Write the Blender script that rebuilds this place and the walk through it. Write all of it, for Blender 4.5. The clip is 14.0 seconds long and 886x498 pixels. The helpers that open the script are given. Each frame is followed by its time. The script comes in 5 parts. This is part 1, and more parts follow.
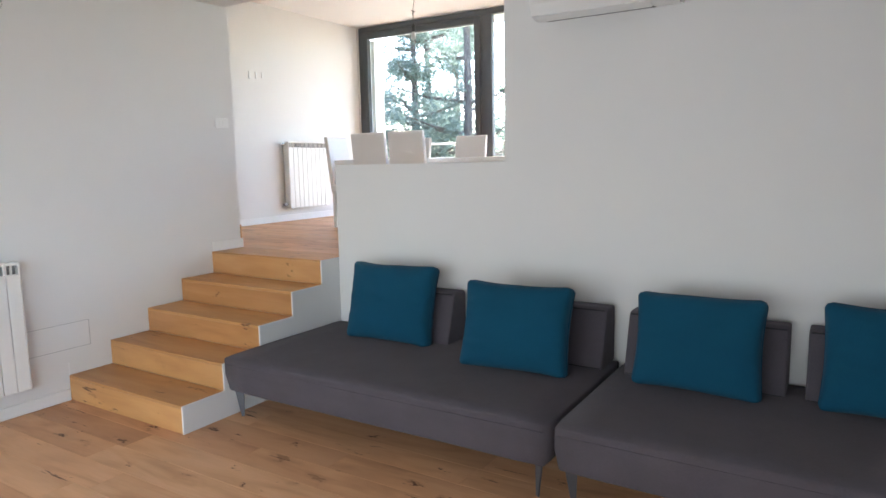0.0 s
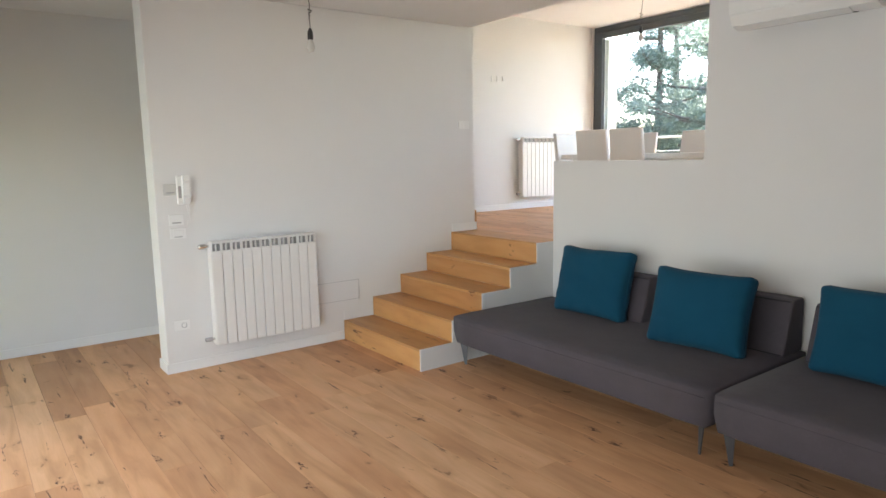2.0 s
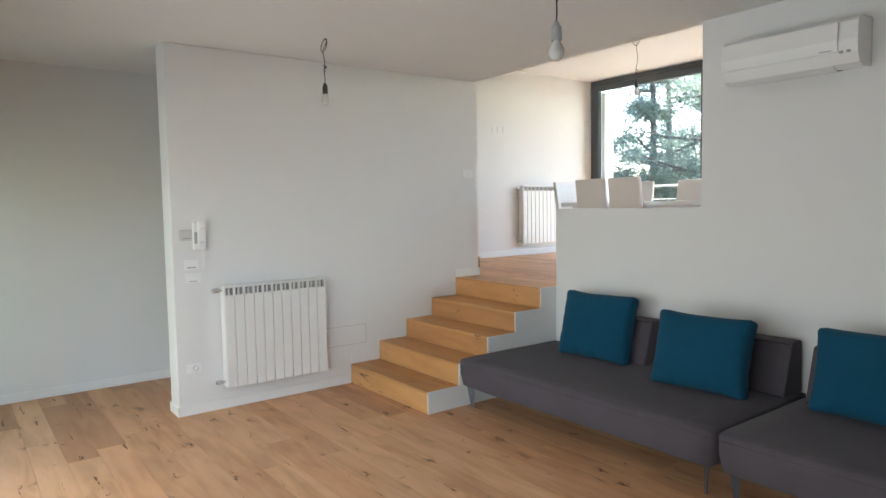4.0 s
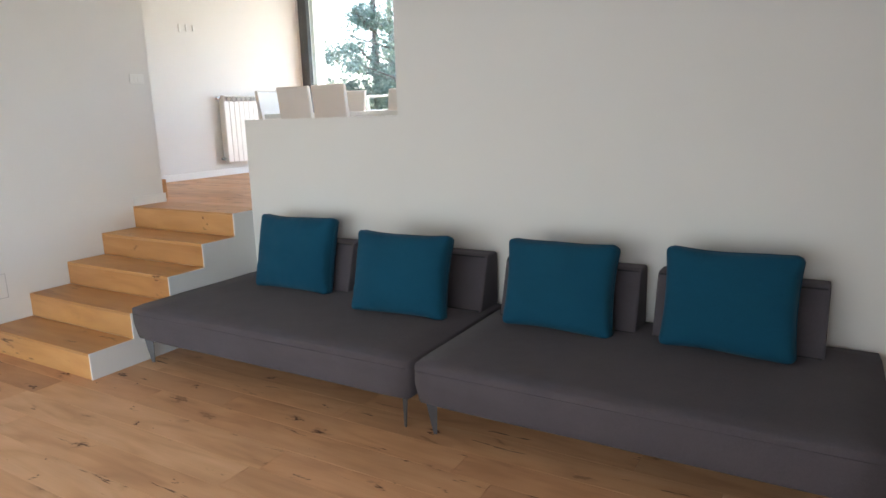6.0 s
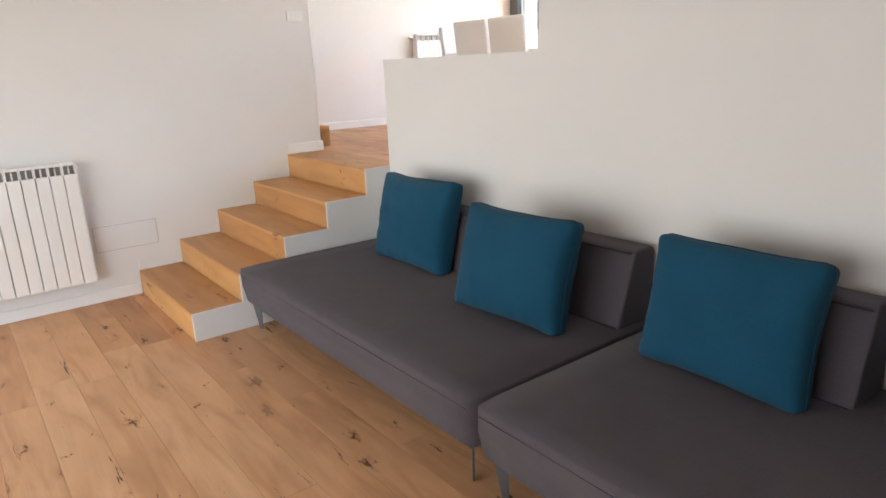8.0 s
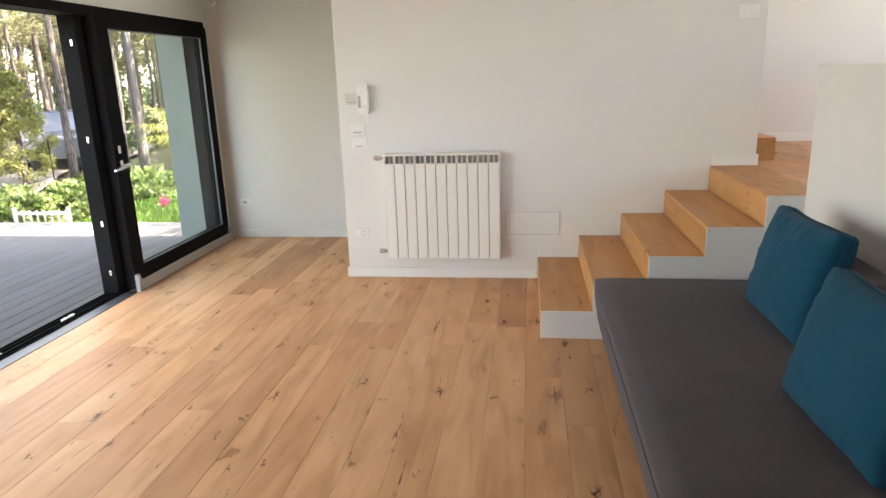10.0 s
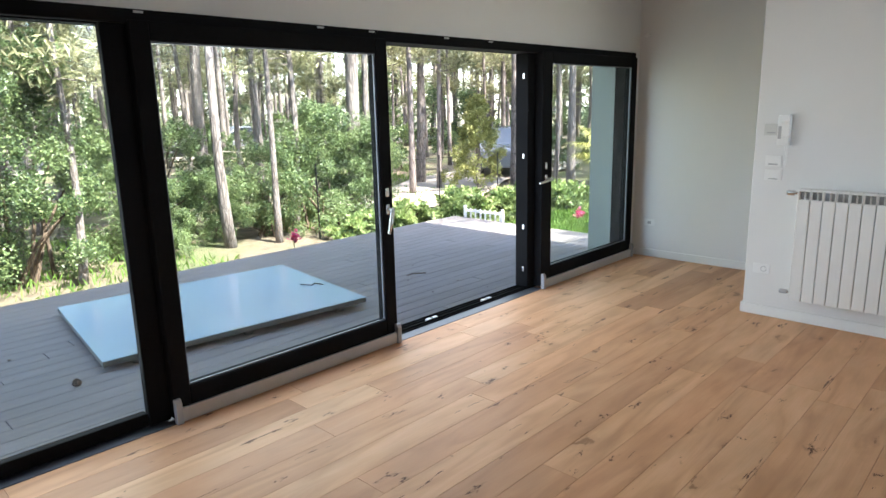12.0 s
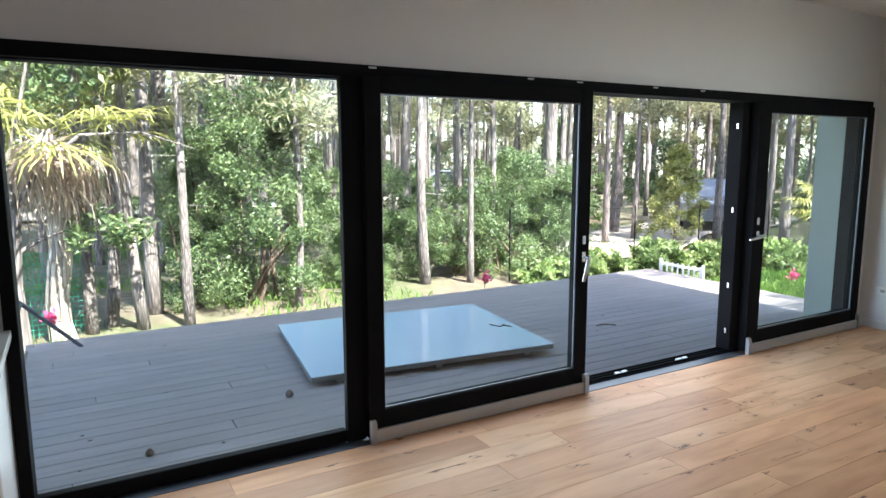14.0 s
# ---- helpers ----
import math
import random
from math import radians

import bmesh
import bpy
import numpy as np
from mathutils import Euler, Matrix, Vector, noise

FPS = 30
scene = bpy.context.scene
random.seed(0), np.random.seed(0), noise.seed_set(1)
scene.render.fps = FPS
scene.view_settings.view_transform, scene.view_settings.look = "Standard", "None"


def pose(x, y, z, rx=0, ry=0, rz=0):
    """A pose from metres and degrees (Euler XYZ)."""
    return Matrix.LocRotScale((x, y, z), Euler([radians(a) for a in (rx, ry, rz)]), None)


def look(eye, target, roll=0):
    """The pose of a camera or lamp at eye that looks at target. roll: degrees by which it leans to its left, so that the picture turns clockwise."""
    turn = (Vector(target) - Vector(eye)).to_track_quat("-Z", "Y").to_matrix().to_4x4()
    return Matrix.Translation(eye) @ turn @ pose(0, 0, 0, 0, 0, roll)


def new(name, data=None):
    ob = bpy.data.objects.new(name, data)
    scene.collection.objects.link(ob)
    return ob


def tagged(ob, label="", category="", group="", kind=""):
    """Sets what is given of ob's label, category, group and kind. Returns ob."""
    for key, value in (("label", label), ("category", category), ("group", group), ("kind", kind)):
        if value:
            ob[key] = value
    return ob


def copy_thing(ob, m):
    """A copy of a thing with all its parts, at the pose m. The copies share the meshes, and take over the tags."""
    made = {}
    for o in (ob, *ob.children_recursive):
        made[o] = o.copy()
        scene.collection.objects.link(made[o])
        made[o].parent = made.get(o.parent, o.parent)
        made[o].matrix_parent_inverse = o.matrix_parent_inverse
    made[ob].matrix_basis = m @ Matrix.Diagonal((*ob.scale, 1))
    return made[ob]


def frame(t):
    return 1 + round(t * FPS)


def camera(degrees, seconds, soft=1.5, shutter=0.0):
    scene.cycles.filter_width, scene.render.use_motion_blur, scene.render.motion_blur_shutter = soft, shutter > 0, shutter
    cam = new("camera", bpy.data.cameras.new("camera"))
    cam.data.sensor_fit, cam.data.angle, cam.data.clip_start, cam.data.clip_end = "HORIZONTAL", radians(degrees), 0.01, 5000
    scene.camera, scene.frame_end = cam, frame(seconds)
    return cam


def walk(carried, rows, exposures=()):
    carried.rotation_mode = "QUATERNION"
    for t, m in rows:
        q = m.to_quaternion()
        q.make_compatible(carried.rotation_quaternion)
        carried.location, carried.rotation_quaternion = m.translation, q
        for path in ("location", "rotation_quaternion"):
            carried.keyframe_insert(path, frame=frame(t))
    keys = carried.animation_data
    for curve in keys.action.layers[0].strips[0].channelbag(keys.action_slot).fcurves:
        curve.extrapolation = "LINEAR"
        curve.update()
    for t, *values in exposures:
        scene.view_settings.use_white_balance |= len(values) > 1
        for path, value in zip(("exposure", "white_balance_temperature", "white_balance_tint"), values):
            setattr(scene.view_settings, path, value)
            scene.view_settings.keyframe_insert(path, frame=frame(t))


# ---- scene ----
cam = camera(68.5, 14.0)
PATH = [
    (0, (0.783, 1.083, 1.575), (-0.265, 2.766, 1.314), -1.1),
    (0.5, (1.024, 0.927, 1.621), (-0.207, 2.482, 1.357), -1.3),
    (1, (1.22, 0.842, 1.627), (-0.172, 2.257, 1.373), -1.3),
    (1.5, (1.402, 0.772, 1.629), (-0.117, 2.047, 1.37), -1.0),
    (2, (1.471, 0.668, 1.634), (-0.116, 1.853, 1.353), -1.1),
    (4.5, (1.546, 0.5, 1.635), (-0.027, 1.73, 1.523), -1.6),
    (5, (1.477, 0.679, 1.605), (0.036, 2.049, 1.391), -2.5),
    (5.5, (1.433, 0.96, 1.604), (0.199, 2.504, 1.297), -2.5),
    (6, (1.378, 1.202, 1.586), (0.386, 2.89, 1.177), -1.7),
    (6.5, (1.319, 1.523, 1.571), (0.395, 3.231, 1.091), -1.6),
    (7, (1.311, 1.803, 1.53), (0.226, 3.399, 1.005), -2.0),
    (9.5, (1.216, 3.2, 1.553), (-0.711, 3.342, 1.036), -1.9),
    (10, (1.278, 3.322, 1.588), (-0.636, 3.063, 1.07), -1.8),
    (10.5, (1.38, 3.395, 1.631), (-0.463, 2.798, 1.133), -1.4),
    (11, (1.422, 3.428, 1.656), (-0.3, 2.535, 1.171), -0.9),
    (11.5, (1.464, 3.505, 1.637), (-0.103, 2.35, 1.179), -1.1),
    (12, (1.496, 3.564, 1.65), (0.082, 2.216, 1.22), -1.3),
    (12.5, (1.522, 3.552, 1.648), (0.225, 2.081, 1.258), -1.0),
    (13, (1.527, 3.581, 1.64), (0.351, 1.998, 1.307), -1.0),
    (13.5, (1.562, 3.579, 1.622), (0.485, 1.917, 1.346), -0.8),
    (14, (1.576, 3.569, 1.653), (0.588, 1.854, 1.368), -0.1),
]
EXPOSURES = [(0.0, 3.47, 6350, 17), (2.0, 3.4, 6850, 16), (4.5, 3.28, 6500, 13), (5.5, 3.36, 6600, 14), (6.5, 3.68, 6700, 18), (7.2, 3.85, 6800, 21), (9.3, 3.75, 7400, 19), (10.0, 3.65, 7300, 17), (11.0, 3.38, 6700, 14), (12.5, 3.15, 6200, 13), (14.0, 3.12, 6050, 13)]
walk(cam, [(t, look(eye, target, roll)) for t, eye, target, roll in PATH], EXPOSURES)

# ---- world, sun and exposure ----
world = bpy.data.worlds.new("sky")
scene.world = world
world.use_nodes = True
wn = world.node_tree
sky = wn.nodes.new("ShaderNodeTexSky")
sky.sky_type = "NISHITA"
sky.sun_disc = False
SUN_EL, SUN_AZ = 54.0, -12.0          # height above the horizon; from +y towards +x
sky.sun_elevation, sky.sun_rotation = radians(SUN_EL), radians(SUN_AZ)
sky.air_density, sky.dust_density = 1.0, 1.2
wn.nodes["Background"].inputs["Strength"].default_value = 0.15
wn.links.new(sky.outputs["Color"], wn.nodes["Background"].inputs["Color"])
sun = new("sun", bpy.data.lights.new("sun", "SUN"))
sun.data.energy, sun.data.angle, sun.data.color = 4.0, radians(0.6), (1.0, 0.93, 0.82)
sun_from = Vector((math.sin(radians(SUN_AZ)) * math.cos(radians(SUN_EL)), math.cos(radians(SUN_AZ)) * math.cos(radians(SUN_EL)), math.sin(radians(SUN_EL))))
sun.matrix_world = look(sun_from * 30, (0, 0, 0))

# the sky's light in the two large window openings
def sky_light(name, watts, w, h, eye, target, color, spread=180):
    o = new(name, bpy.data.lights.new(name, "AREA"))
    o.data.shape, o.data.size, o.data.size_y = "RECTANGLE", w, h
    o.data.energy, o.data.color, o.data.spread = watts, color, radians(spread)
    o.matrix_world = look(eye, target)


# the sky stands higher than the ground, so the glass front's light falls at a slant
for z in (0.42, 1.05, 1.68):
    sky_light("window_light", 2.3, 4.9, 0.60, (-0.75, -0.06, z), (-0.75, 0.90, z - 0.20), (0.86, 0.955, 1.0), 145)
sky_light("lawn_side_light", 0.8, 1.4, 1.8, (-4.1, 0.015, 1.05), (-4.1, 2.0, 0.9), (0.86, 1.0, 0.84))
sky_light("dining_window_light", 0.60, 5.6, 2.5, (-2.35, 8.80, 2.25), (-2.35, 7.0, 2.25), (0.66, 0.86, 1.0))


# ---- materials ----
class Mat:
    """A node material with short ways to add nodes."""

    def __init__(self, name, color=(0.8, 0.8, 0.8), rough=0.5, metal=0.0):
        self.m = bpy.data.materials.new(name)
        self.m.use_nodes = True
        self.n, self.l = self.m.node_tree.nodes, self.m.node_tree.links
        self.b = self.n["Principled BSDF"]
        self.b.inputs["Base Color"].default_value = (*color, 1)
        self.b.inputs["Roughness"].default_value = rough
        self.b.inputs["Metallic"].default_value = metal

    def node(self, kind, **values):
        n = self.n.new(kind)
        for k, v in values.items():
            if k in n.inputs:
                n.inputs[k].default_value = v
            else:
                setattr(n, k, v)
        return n

    def link(self, a, b):
        self.l.new(a, b)

    def coords(self, scale=(1, 1, 1), shift=False, kind="Object"):
        tc = self.node("ShaderNodeTexCoord")
        out = tc.outputs[kind]
        if shift:
            oi = self.node("ShaderNodeObjectInfo")
            mul = self.node("ShaderNodeVectorMath", operation="MULTIPLY_ADD")
            mul.inputs[1].default_value = (37.0, 53.0, 19.0)
            comb = self.node("ShaderNodeCombineXYZ")
            for i in range(3):
                self.link(oi.outputs["Random"], comb.inputs[i])
            self.link(comb.outputs[0], mul.inputs[0])
            self.link(out, mul.inputs[2])
            out = mul.outputs[0]
        mp = self.node("ShaderNodeMapping")
        mp.inputs["Scale"].default_value = scale
        self.link(out, mp.inputs["Vector"])
        return mp.outputs[0]

    def noise(self, vec, scale, detail=4, rough=0.55, distort=0.0):
        t = self.node("ShaderNodeTexNoise", Scale=scale, Detail=detail, Roughness=rough, Distortion=distort)
        self.link(vec, t.inputs["Vector"])
        return t.outputs["Fac"]

    def ramp(self, fac, stops):
        r = self.node("ShaderNodeValToRGB")
        e = r.color_ramp.elements
        while len(e) < len(stops):
            e.new(0.5)
        for el, (p, c) in zip(e, stops):
            el.position, el.color = p, (*c, 1) if len(c) == 3 else c
        self.link(fac, r.inputs["Fac"])
        return r.outputs["Color"]

    def mix(self, fac, a, b, blend="MIX"):
        m = self.node("ShaderNodeMix", data_type="RGBA", blend_type=blend)
        for src, i in ((fac, 0), (a, 6), (b, 7)):
            if isinstance(src, (int, float)):
                m.inputs[i].default_value = src
            elif isinstance(src, tuple):
                m.inputs[i].default_value = (*src, 1)
            else:
                self.link(src, m.inputs[i])
        return m.outputs[2]

    def color(self, c):
        self.link(c, self.b.inputs["Base Color"])
        return self

    def bump(self, h, strength=0.2, distance=0.01):
        b = self.node("ShaderNodeBump", Strength=strength, Distance=distance)
        self.link(h, b.inputs["Height"])
        self.link(b.outputs[0], self.b.inputs["Normal"])
        return self

    def rough(self, fac, lo, hi):
        r = self.node("ShaderNodeMapRange")
        r.inputs["To Min"].default_value, r.inputs["To Max"].default_value = lo, hi
        self.link(fac, r.inputs["Value"])
        self.link(r.outputs[0], self.b.inputs["Roughness"])
        return self


def plain(name, color, rough=0.5, metal=0.0, grain=60.0, vary=0.08, relief=0.05):
    """A plain surface with faint grain and unevenness."""
    m = Mat(name, color, rough, metal)
    v = m.coords()
    big, fine = m.noise(v, 3.0, 3), m.noise(v, grain, 4)
    dark = tuple(c * (1 - vary) for c in color)
    light = tuple(min(1, c * (1 + vary * 0.6)) for c in color)
    m.color(m.mix(0.35, m.ramp(big, [(0.3, dark), (0.7, light)]), m.ramp(fine, [(0.35, dark), (0.65, light)])))
    m.rough(big, max(0.02, rough - 0.06), min(1, rough + 0.06))
    if relief:
        m.bump(fine, relief, 0.004)
    return m.m


def oak(name, light, mid, dark, rough=0.42, knots=0.43, cracks=0.2):
    """Knotty oak boards: soft grain along x, knots with dark hearts, a few cracks."""
    m = Mat(name, mid, rough)
    grain = m.noise(m.coords((0.8, 5.0, 5.0), shift=True), 1.6, 3, 0.45, 1.3)
    fine = m.noise(m.coords((2.0, 60.0, 60.0), shift=True), 3.0, 3, 0.5)
    broad = m.noise(m.coords((1.2, 3.0, 3.0), shift=True), 1.4, 3)
    col = m.ramp(grain, [(0.25, tuple(0.75 * d + 0.25 * c for d, c in zip(dark, mid))), (0.48, mid), (0.72, light)])
    col = m.mix(0.38, col, m.ramp(broad, [(0.32, tuple(c * 0.70 for c in mid)), (0.55, mid), (0.72, light)]))
    col = m.mix(m.ramp(fine, [(0.45, (0, 0, 0)), (0.8, (0.16, 0.16, 0.16))]), col, dark)
    oi = m.node("ShaderNodeObjectInfo")
    col = m.mix(0.8, col, m.ramp(oi.outputs["Random"], [(0, (0.66, 0.57, 0.52)), (0.2, (0.90, 0.83, 0.77)), (0.5, (1.0, 1.0, 0.98)), (0.78, (0.97, 0.88, 0.82)), (1, (0.76, 0.66, 0.61))]), "MULTIPLY")
    def spots(scale, wobble, share, near, far, seed):
        """Scattered spots of many sizes, near and far giving the heart's and the rim's reach."""
        v = m.coords(scale, shift=True)
        wob = m.node("ShaderNodeTexNoise", Scale=2.6 + seed, Detail=4.0)
        m.link(v, wob.inputs["Vector"])
        add = m.node("ShaderNodeVectorMath", operation="MULTIPLY_ADD")
        add.inputs[1].default_value = (wobble, wobble, wobble)
        m.link(wob.outputs["Color"], add.inputs[0])
        m.link(v, add.inputs[2])
        vo = m.node("ShaderNodeTexVoronoi", Scale=1.0, Randomness=1.0, voronoi_dimensions="2D")
        m.link(add.outputs[0], vo.inputs["Vector"])
        keep = m.node("ShaderNodeSeparateColor")
        m.link(vo.outputs["Color"], keep.inputs[0])
        size = m.node("ShaderNodeMapRange")
        size.inputs["From Min"].default_value, size.inputs["From Max"].default_value = 1.0 - share, 1.0
        size.inputs["To Min"].default_value, size.inputs["To Max"].default_value = 0.02, 1.0
        m.link(keep.outputs[seed % 3], size.inputs["Value"])
        ratio = m.node("ShaderNodeMath", operation="DIVIDE")
        m.link(vo.outputs["Distance"], ratio.inputs[0])
        m.link(size.outputs[0], ratio.inputs[1])
        return m.ramp(ratio.outputs[0], [(0.0, (1, 1, 1)), (near, (0.92, 0.92, 0.92)), (near * 1.5, (0.3, 0.3, 0.3)), (far, (0, 0, 0))])
    deep = (dark[0] * 0.22, dark[1] * 0.16, dark[2] * 0.12)
    col = m.mix(spots((2.6, 5.4, 5.4), 0.9, knots * 0.7, 0.08, 0.40, 0), col, tuple(c * 0.8 for c in dark))   # brown halos
    col = m.mix(spots((3.6, 8.0, 8.0), 1.0, knots * 0.62, 0.075, 0.25, 2), col, deep)          # knots
    col = m.mix(spots((1.5, 15.0, 15.0), 1.2, cracks, 0.065, 0.13, 1), col, deep)        # cracks that wander along the grain
    m.color(col).rough(broad, rough - 0.06, rough + 0.08)
    m.bump(grain, 0.08, 0.003)
    return m.m


WALL = plain("white_wall_paint", (0.76, 0.755, 0.745), 0.75, grain=180, vary=0.015, relief=0.06)
CEIL = plain("white_ceiling_paint", (0.76, 0.75, 0.74), 0.8, grain=160, vary=0.015, relief=0.05)
TRIM = plain("white_lacquer_trim", (0.82, 0.82, 0.81), 0.35, grain=90, vary=0.02, relief=0.02)
OAK = oak("oak_floor", (0.78, 0.48, 0.285), (0.685, 0.395, 0.22), (0.42, 0.215, 0.105), 0.46, 0.46, 0.34)
OAK.node_tree.nodes["Principled BSDF"].inputs["Specular IOR Level"].default_value = 0.26
OAK_STEP = oak("oak_step", (0.66, 0.375, 0.165), (0.59, 0.31, 0.12), (0.44, 0.205, 0.075), 0.45, 0.42, 0.14)
JOINT = plain("dark_joint", (0.16, 0.09, 0.05), 0.9)
BLACK = plain("black_window_frame", (0.011, 0.011, 0.012), 0.72, vary=0.2, relief=0.02)
BLACK.node_tree.nodes["Principled BSDF"].inputs["Specular IOR Level"].default_value = 0.06
ANTHRACITE = plain("anthracite_window_frame", (0.075, 0.085, 0.095), 0.45, vary=0.1, relief=0.02)
ALU = plain("grey_aluminium", (0.50, 0.50, 0.49), 0.42, 0.35, vary=0.05)
CHROME = plain("satin_chrome", (0.72, 0.72, 0.72), 0.25, 0.95, vary=0.04)
ENAMEL = plain("white_enamel", (0.82, 0.81, 0.79), 0.3, vary=0.015, relief=0.01)
PLASTIC = plain("white_plastic", (0.83, 0.83, 0.82), 0.35, vary=0.015, relief=0.01)
GREY_PLASTIC = plain("grey_plastic", (0.42, 0.42, 0.43), 0.4)
# grey that paints the shade in the radiators' gaps
SHADE_GREY = plain("section_gap_shade", (0.36, 0.36, 0.36), 0.6)
PALE_GREY = plain("pale_grey_plastic", (0.62, 0.62, 0.60), 0.4)
DARK_PLASTIC = plain("dark_plastic", (0.03, 0.03, 0.032), 0.4)
LEATHER = plain("white_leatherette", (0.74, 0.71, 0.68), 0.45, grain=220, vary=0.03, relief=0.1)
# white laminate; the blue-grey is the sky's reflection put into the base colour
BOARD_TOP = plain("sky_tinted_white_laminate", (0.36, 0.47, 0.52), 0.12, grain=40, vary=0.03, relief=0.01)
BOARD_EDGE = plain("board_edge", (0.10, 0.105, 0.10), 0.6)
LEG = plain("grey_metal_leg", (0.13, 0.14, 0.16), 0.4, 0.6)
GLOW = Mat("bulb_glass", (0.60, 0.59, 0.57), 0.15).m


def fabric(name, color, scale=420.0):
    m = Mat(name, color, 0.92)
    v = m.coords()
    a = m.noise(v, scale, 2)
    b = m.noise(v, 5.0, 4)
    c1, c2 = tuple(c * 0.68 for c in color), tuple(c * 1.3 for c in color)
    m.color(m.mix(0.45, m.ramp(a, [(0.35, c1), (0.65, c2)]), m.ramp(b, [(0.3, tuple(c * 0.86 for c in color)), (0.7, tuple(c * 1.12 for c in color))])))
    m.b.inputs["Sheen Weight"].default_value = 0.06
    m.b.inputs["Specular IOR Level"].default_value = 0.2
    m.b.inputs["Sheen Roughness"].default_value = 0.5
    w = m.node("ShaderNodeTexWave", Scale=scale * 0.45, Distortion=1.5)
    m.link(v, w.inputs["Vector"])
    fold = m.noise(v, 9.0, 3)
    mx = m.node("ShaderNodeMath", operation="MULTIPLY_ADD")
    mx.inputs[1].default_value = 0.025
    m.link(w.outputs["Fac"], mx.inputs[0])
    m.link(fold, mx.inputs[2])
    m.bump(mx.outputs[0], 0.35, 0.012)
    return m.m


SOFA = fabric("charcoal_sofa_fabric", (0.085, 0.074, 0.087))
TEAL = fabric("teal_cushion_fabric", (0.003, 0.064, 0.118))
PIPING = fabric("dark_piping", (0.03, 0.03, 0.034))


def glass_material(name, tint=(1, 1, 1)):
    """Thin window glass: mostly clear, with a mirror share that grows at grazing angles."""
    m = Mat(name)
    m.n.remove(m.b)
    tr = m.node("ShaderNodeBsdfTransparent")
    tr.inputs["Color"].default_value = (*tint, 1)
    gl = m.node("ShaderNodeBsdfGlossy")
    gl.inputs["Roughness"].default_value = 0.0
    fr = m.node("ShaderNodeFresnel", IOR=1.45)
    mx = m.node("ShaderNodeMixShader")
    m.link(fr.outputs[0], mx.inputs[0])
    m.link(tr.outputs[0], mx.inputs[1])
    m.link(gl.outputs[0], mx.inputs[2])
    m.link(mx.outputs[0], m.n["Material Output"].inputs["Surface"])
    return m.m


GLASS = glass_material("window_glass", (0.90, 0.965, 0.945))
CLEAR = Mat("clear_rear_face")
CLEAR.n.remove(CLEAR.b)
CLEAR.link(CLEAR.node("ShaderNodeBsdfTransparent").outputs[0], CLEAR.n["Material Output"].inputs["Surface"])
CLEAR = CLEAR.m


def decking():
    m = Mat("grey_composite_decking", (0.33, 0.30, 0.29), 0.6)
    v = m.coords((1, 1, 1), shift=True)
    w = m.node("ShaderNodeTexWave", Scale=26.0, Distortion=0.4, bands_direction="Y")
    m.link(v, w.inputs["Vector"])
    streak = m.noise(m.coords((0.7, 14, 14), shift=True), 2.0, 5)
    big = m.noise(v, 1.3, 4)
    oi = m.node("ShaderNodeObjectInfo")
    col = m.mix(0.5, m.ramp(streak, [(0.3, (0.142, 0.128, 0.122)), (0.7, (0.26, 0.237, 0.226))]), m.ramp(big, [(0.3, (0.157, 0.141, 0.135)), (0.7, (0.238, 0.218, 0.208))]))
    col = m.mix(0.5, col, m.ramp(oi.outputs["Random"], [(0, (0.82, 0.82, 0.82)), (1, (1, 1, 1))]), "MULTIPLY")
    m.color(col).rough(streak, 0.5, 0.7).bump(w.outputs["Fac"], 0.25, 0.003)
    return m.m


DECK = decking()


def bark(name, light, dark):
    m = Mat(name, light, 0.95)
    v = m.coords((9, 9, 1.6), shift=True)
    vo = m.node("ShaderNodeTexVoronoi", Scale=2.2, feature="DISTANCE_TO_EDGE")
    m.link(v, vo.inputs["Vector"])
    n = m.noise(v, 3.0, 5)
    patch = m.noise(m.coords((1.3, 1.3, 0.7), shift=True), 1.2, 3)
    col = m.mix(m.ramp(vo.outputs["Distance"], [(0.02, (0.85, 0.85, 0.85)), (0.16, (0, 0, 0))]), m.ramp(n, [(0.3, dark), (0.7, light)]), tuple(c * 0.45 for c in dark))
    col = m.mix(m.ramp(patch, [(0.4, (0, 0, 0)), (0.7, (0.5, 0.5, 0.5))]), col, tuple(c * 1.2 for c in light))
    m.color(col).bump(vo.outputs["Distance"], 0.8, 0.03)
    return m.m


BARK = bark("pine_bark", (0.235, 0.205, 0.19), (0.105, 0.088, 0.08))
PALM_BARK = bark("palm_bark", (0.56, 0.50, 0.42), (0.28, 0.23, 0.18))
BARK_DARK = bark("shrub_stem_bark", (0.14, 0.10, 0.07), (0.07, 0.05, 0.035))


def leaf(name, dark, mid, light, rough=0.5):
    """Leaves that differ from piece to piece and let some light through."""
    m = Mat(name, mid, rough)
    g = m.node("ShaderNodeNewGeometry")
    col = m.ramp(g.outputs["Random Per Island"], [(0, dark), (0.5, mid), (1, light)])
    n = m.noise(m.coords(kind="Object"), 1.4, 2)
    col = m.mix(m.ramp(n, [(0.4, (0, 0, 0)), (0.65, (0.5, 0.5, 0.5))]), col, light)
    m.color(col)
    tl = m.node("ShaderNodeBsdfTranslucent")
    m.link(col, tl.inputs["Color"])
    mx = m.node("ShaderNodeMixShader")
    mx.inputs[0].default_value = 0.45
    m.link(m.b.outputs[0], mx.inputs[1])
    m.link(tl.outputs[0], mx.inputs[2])
    m.link(mx.outputs[0], m.n["Material Output"].inputs["Surface"])
    return m.m


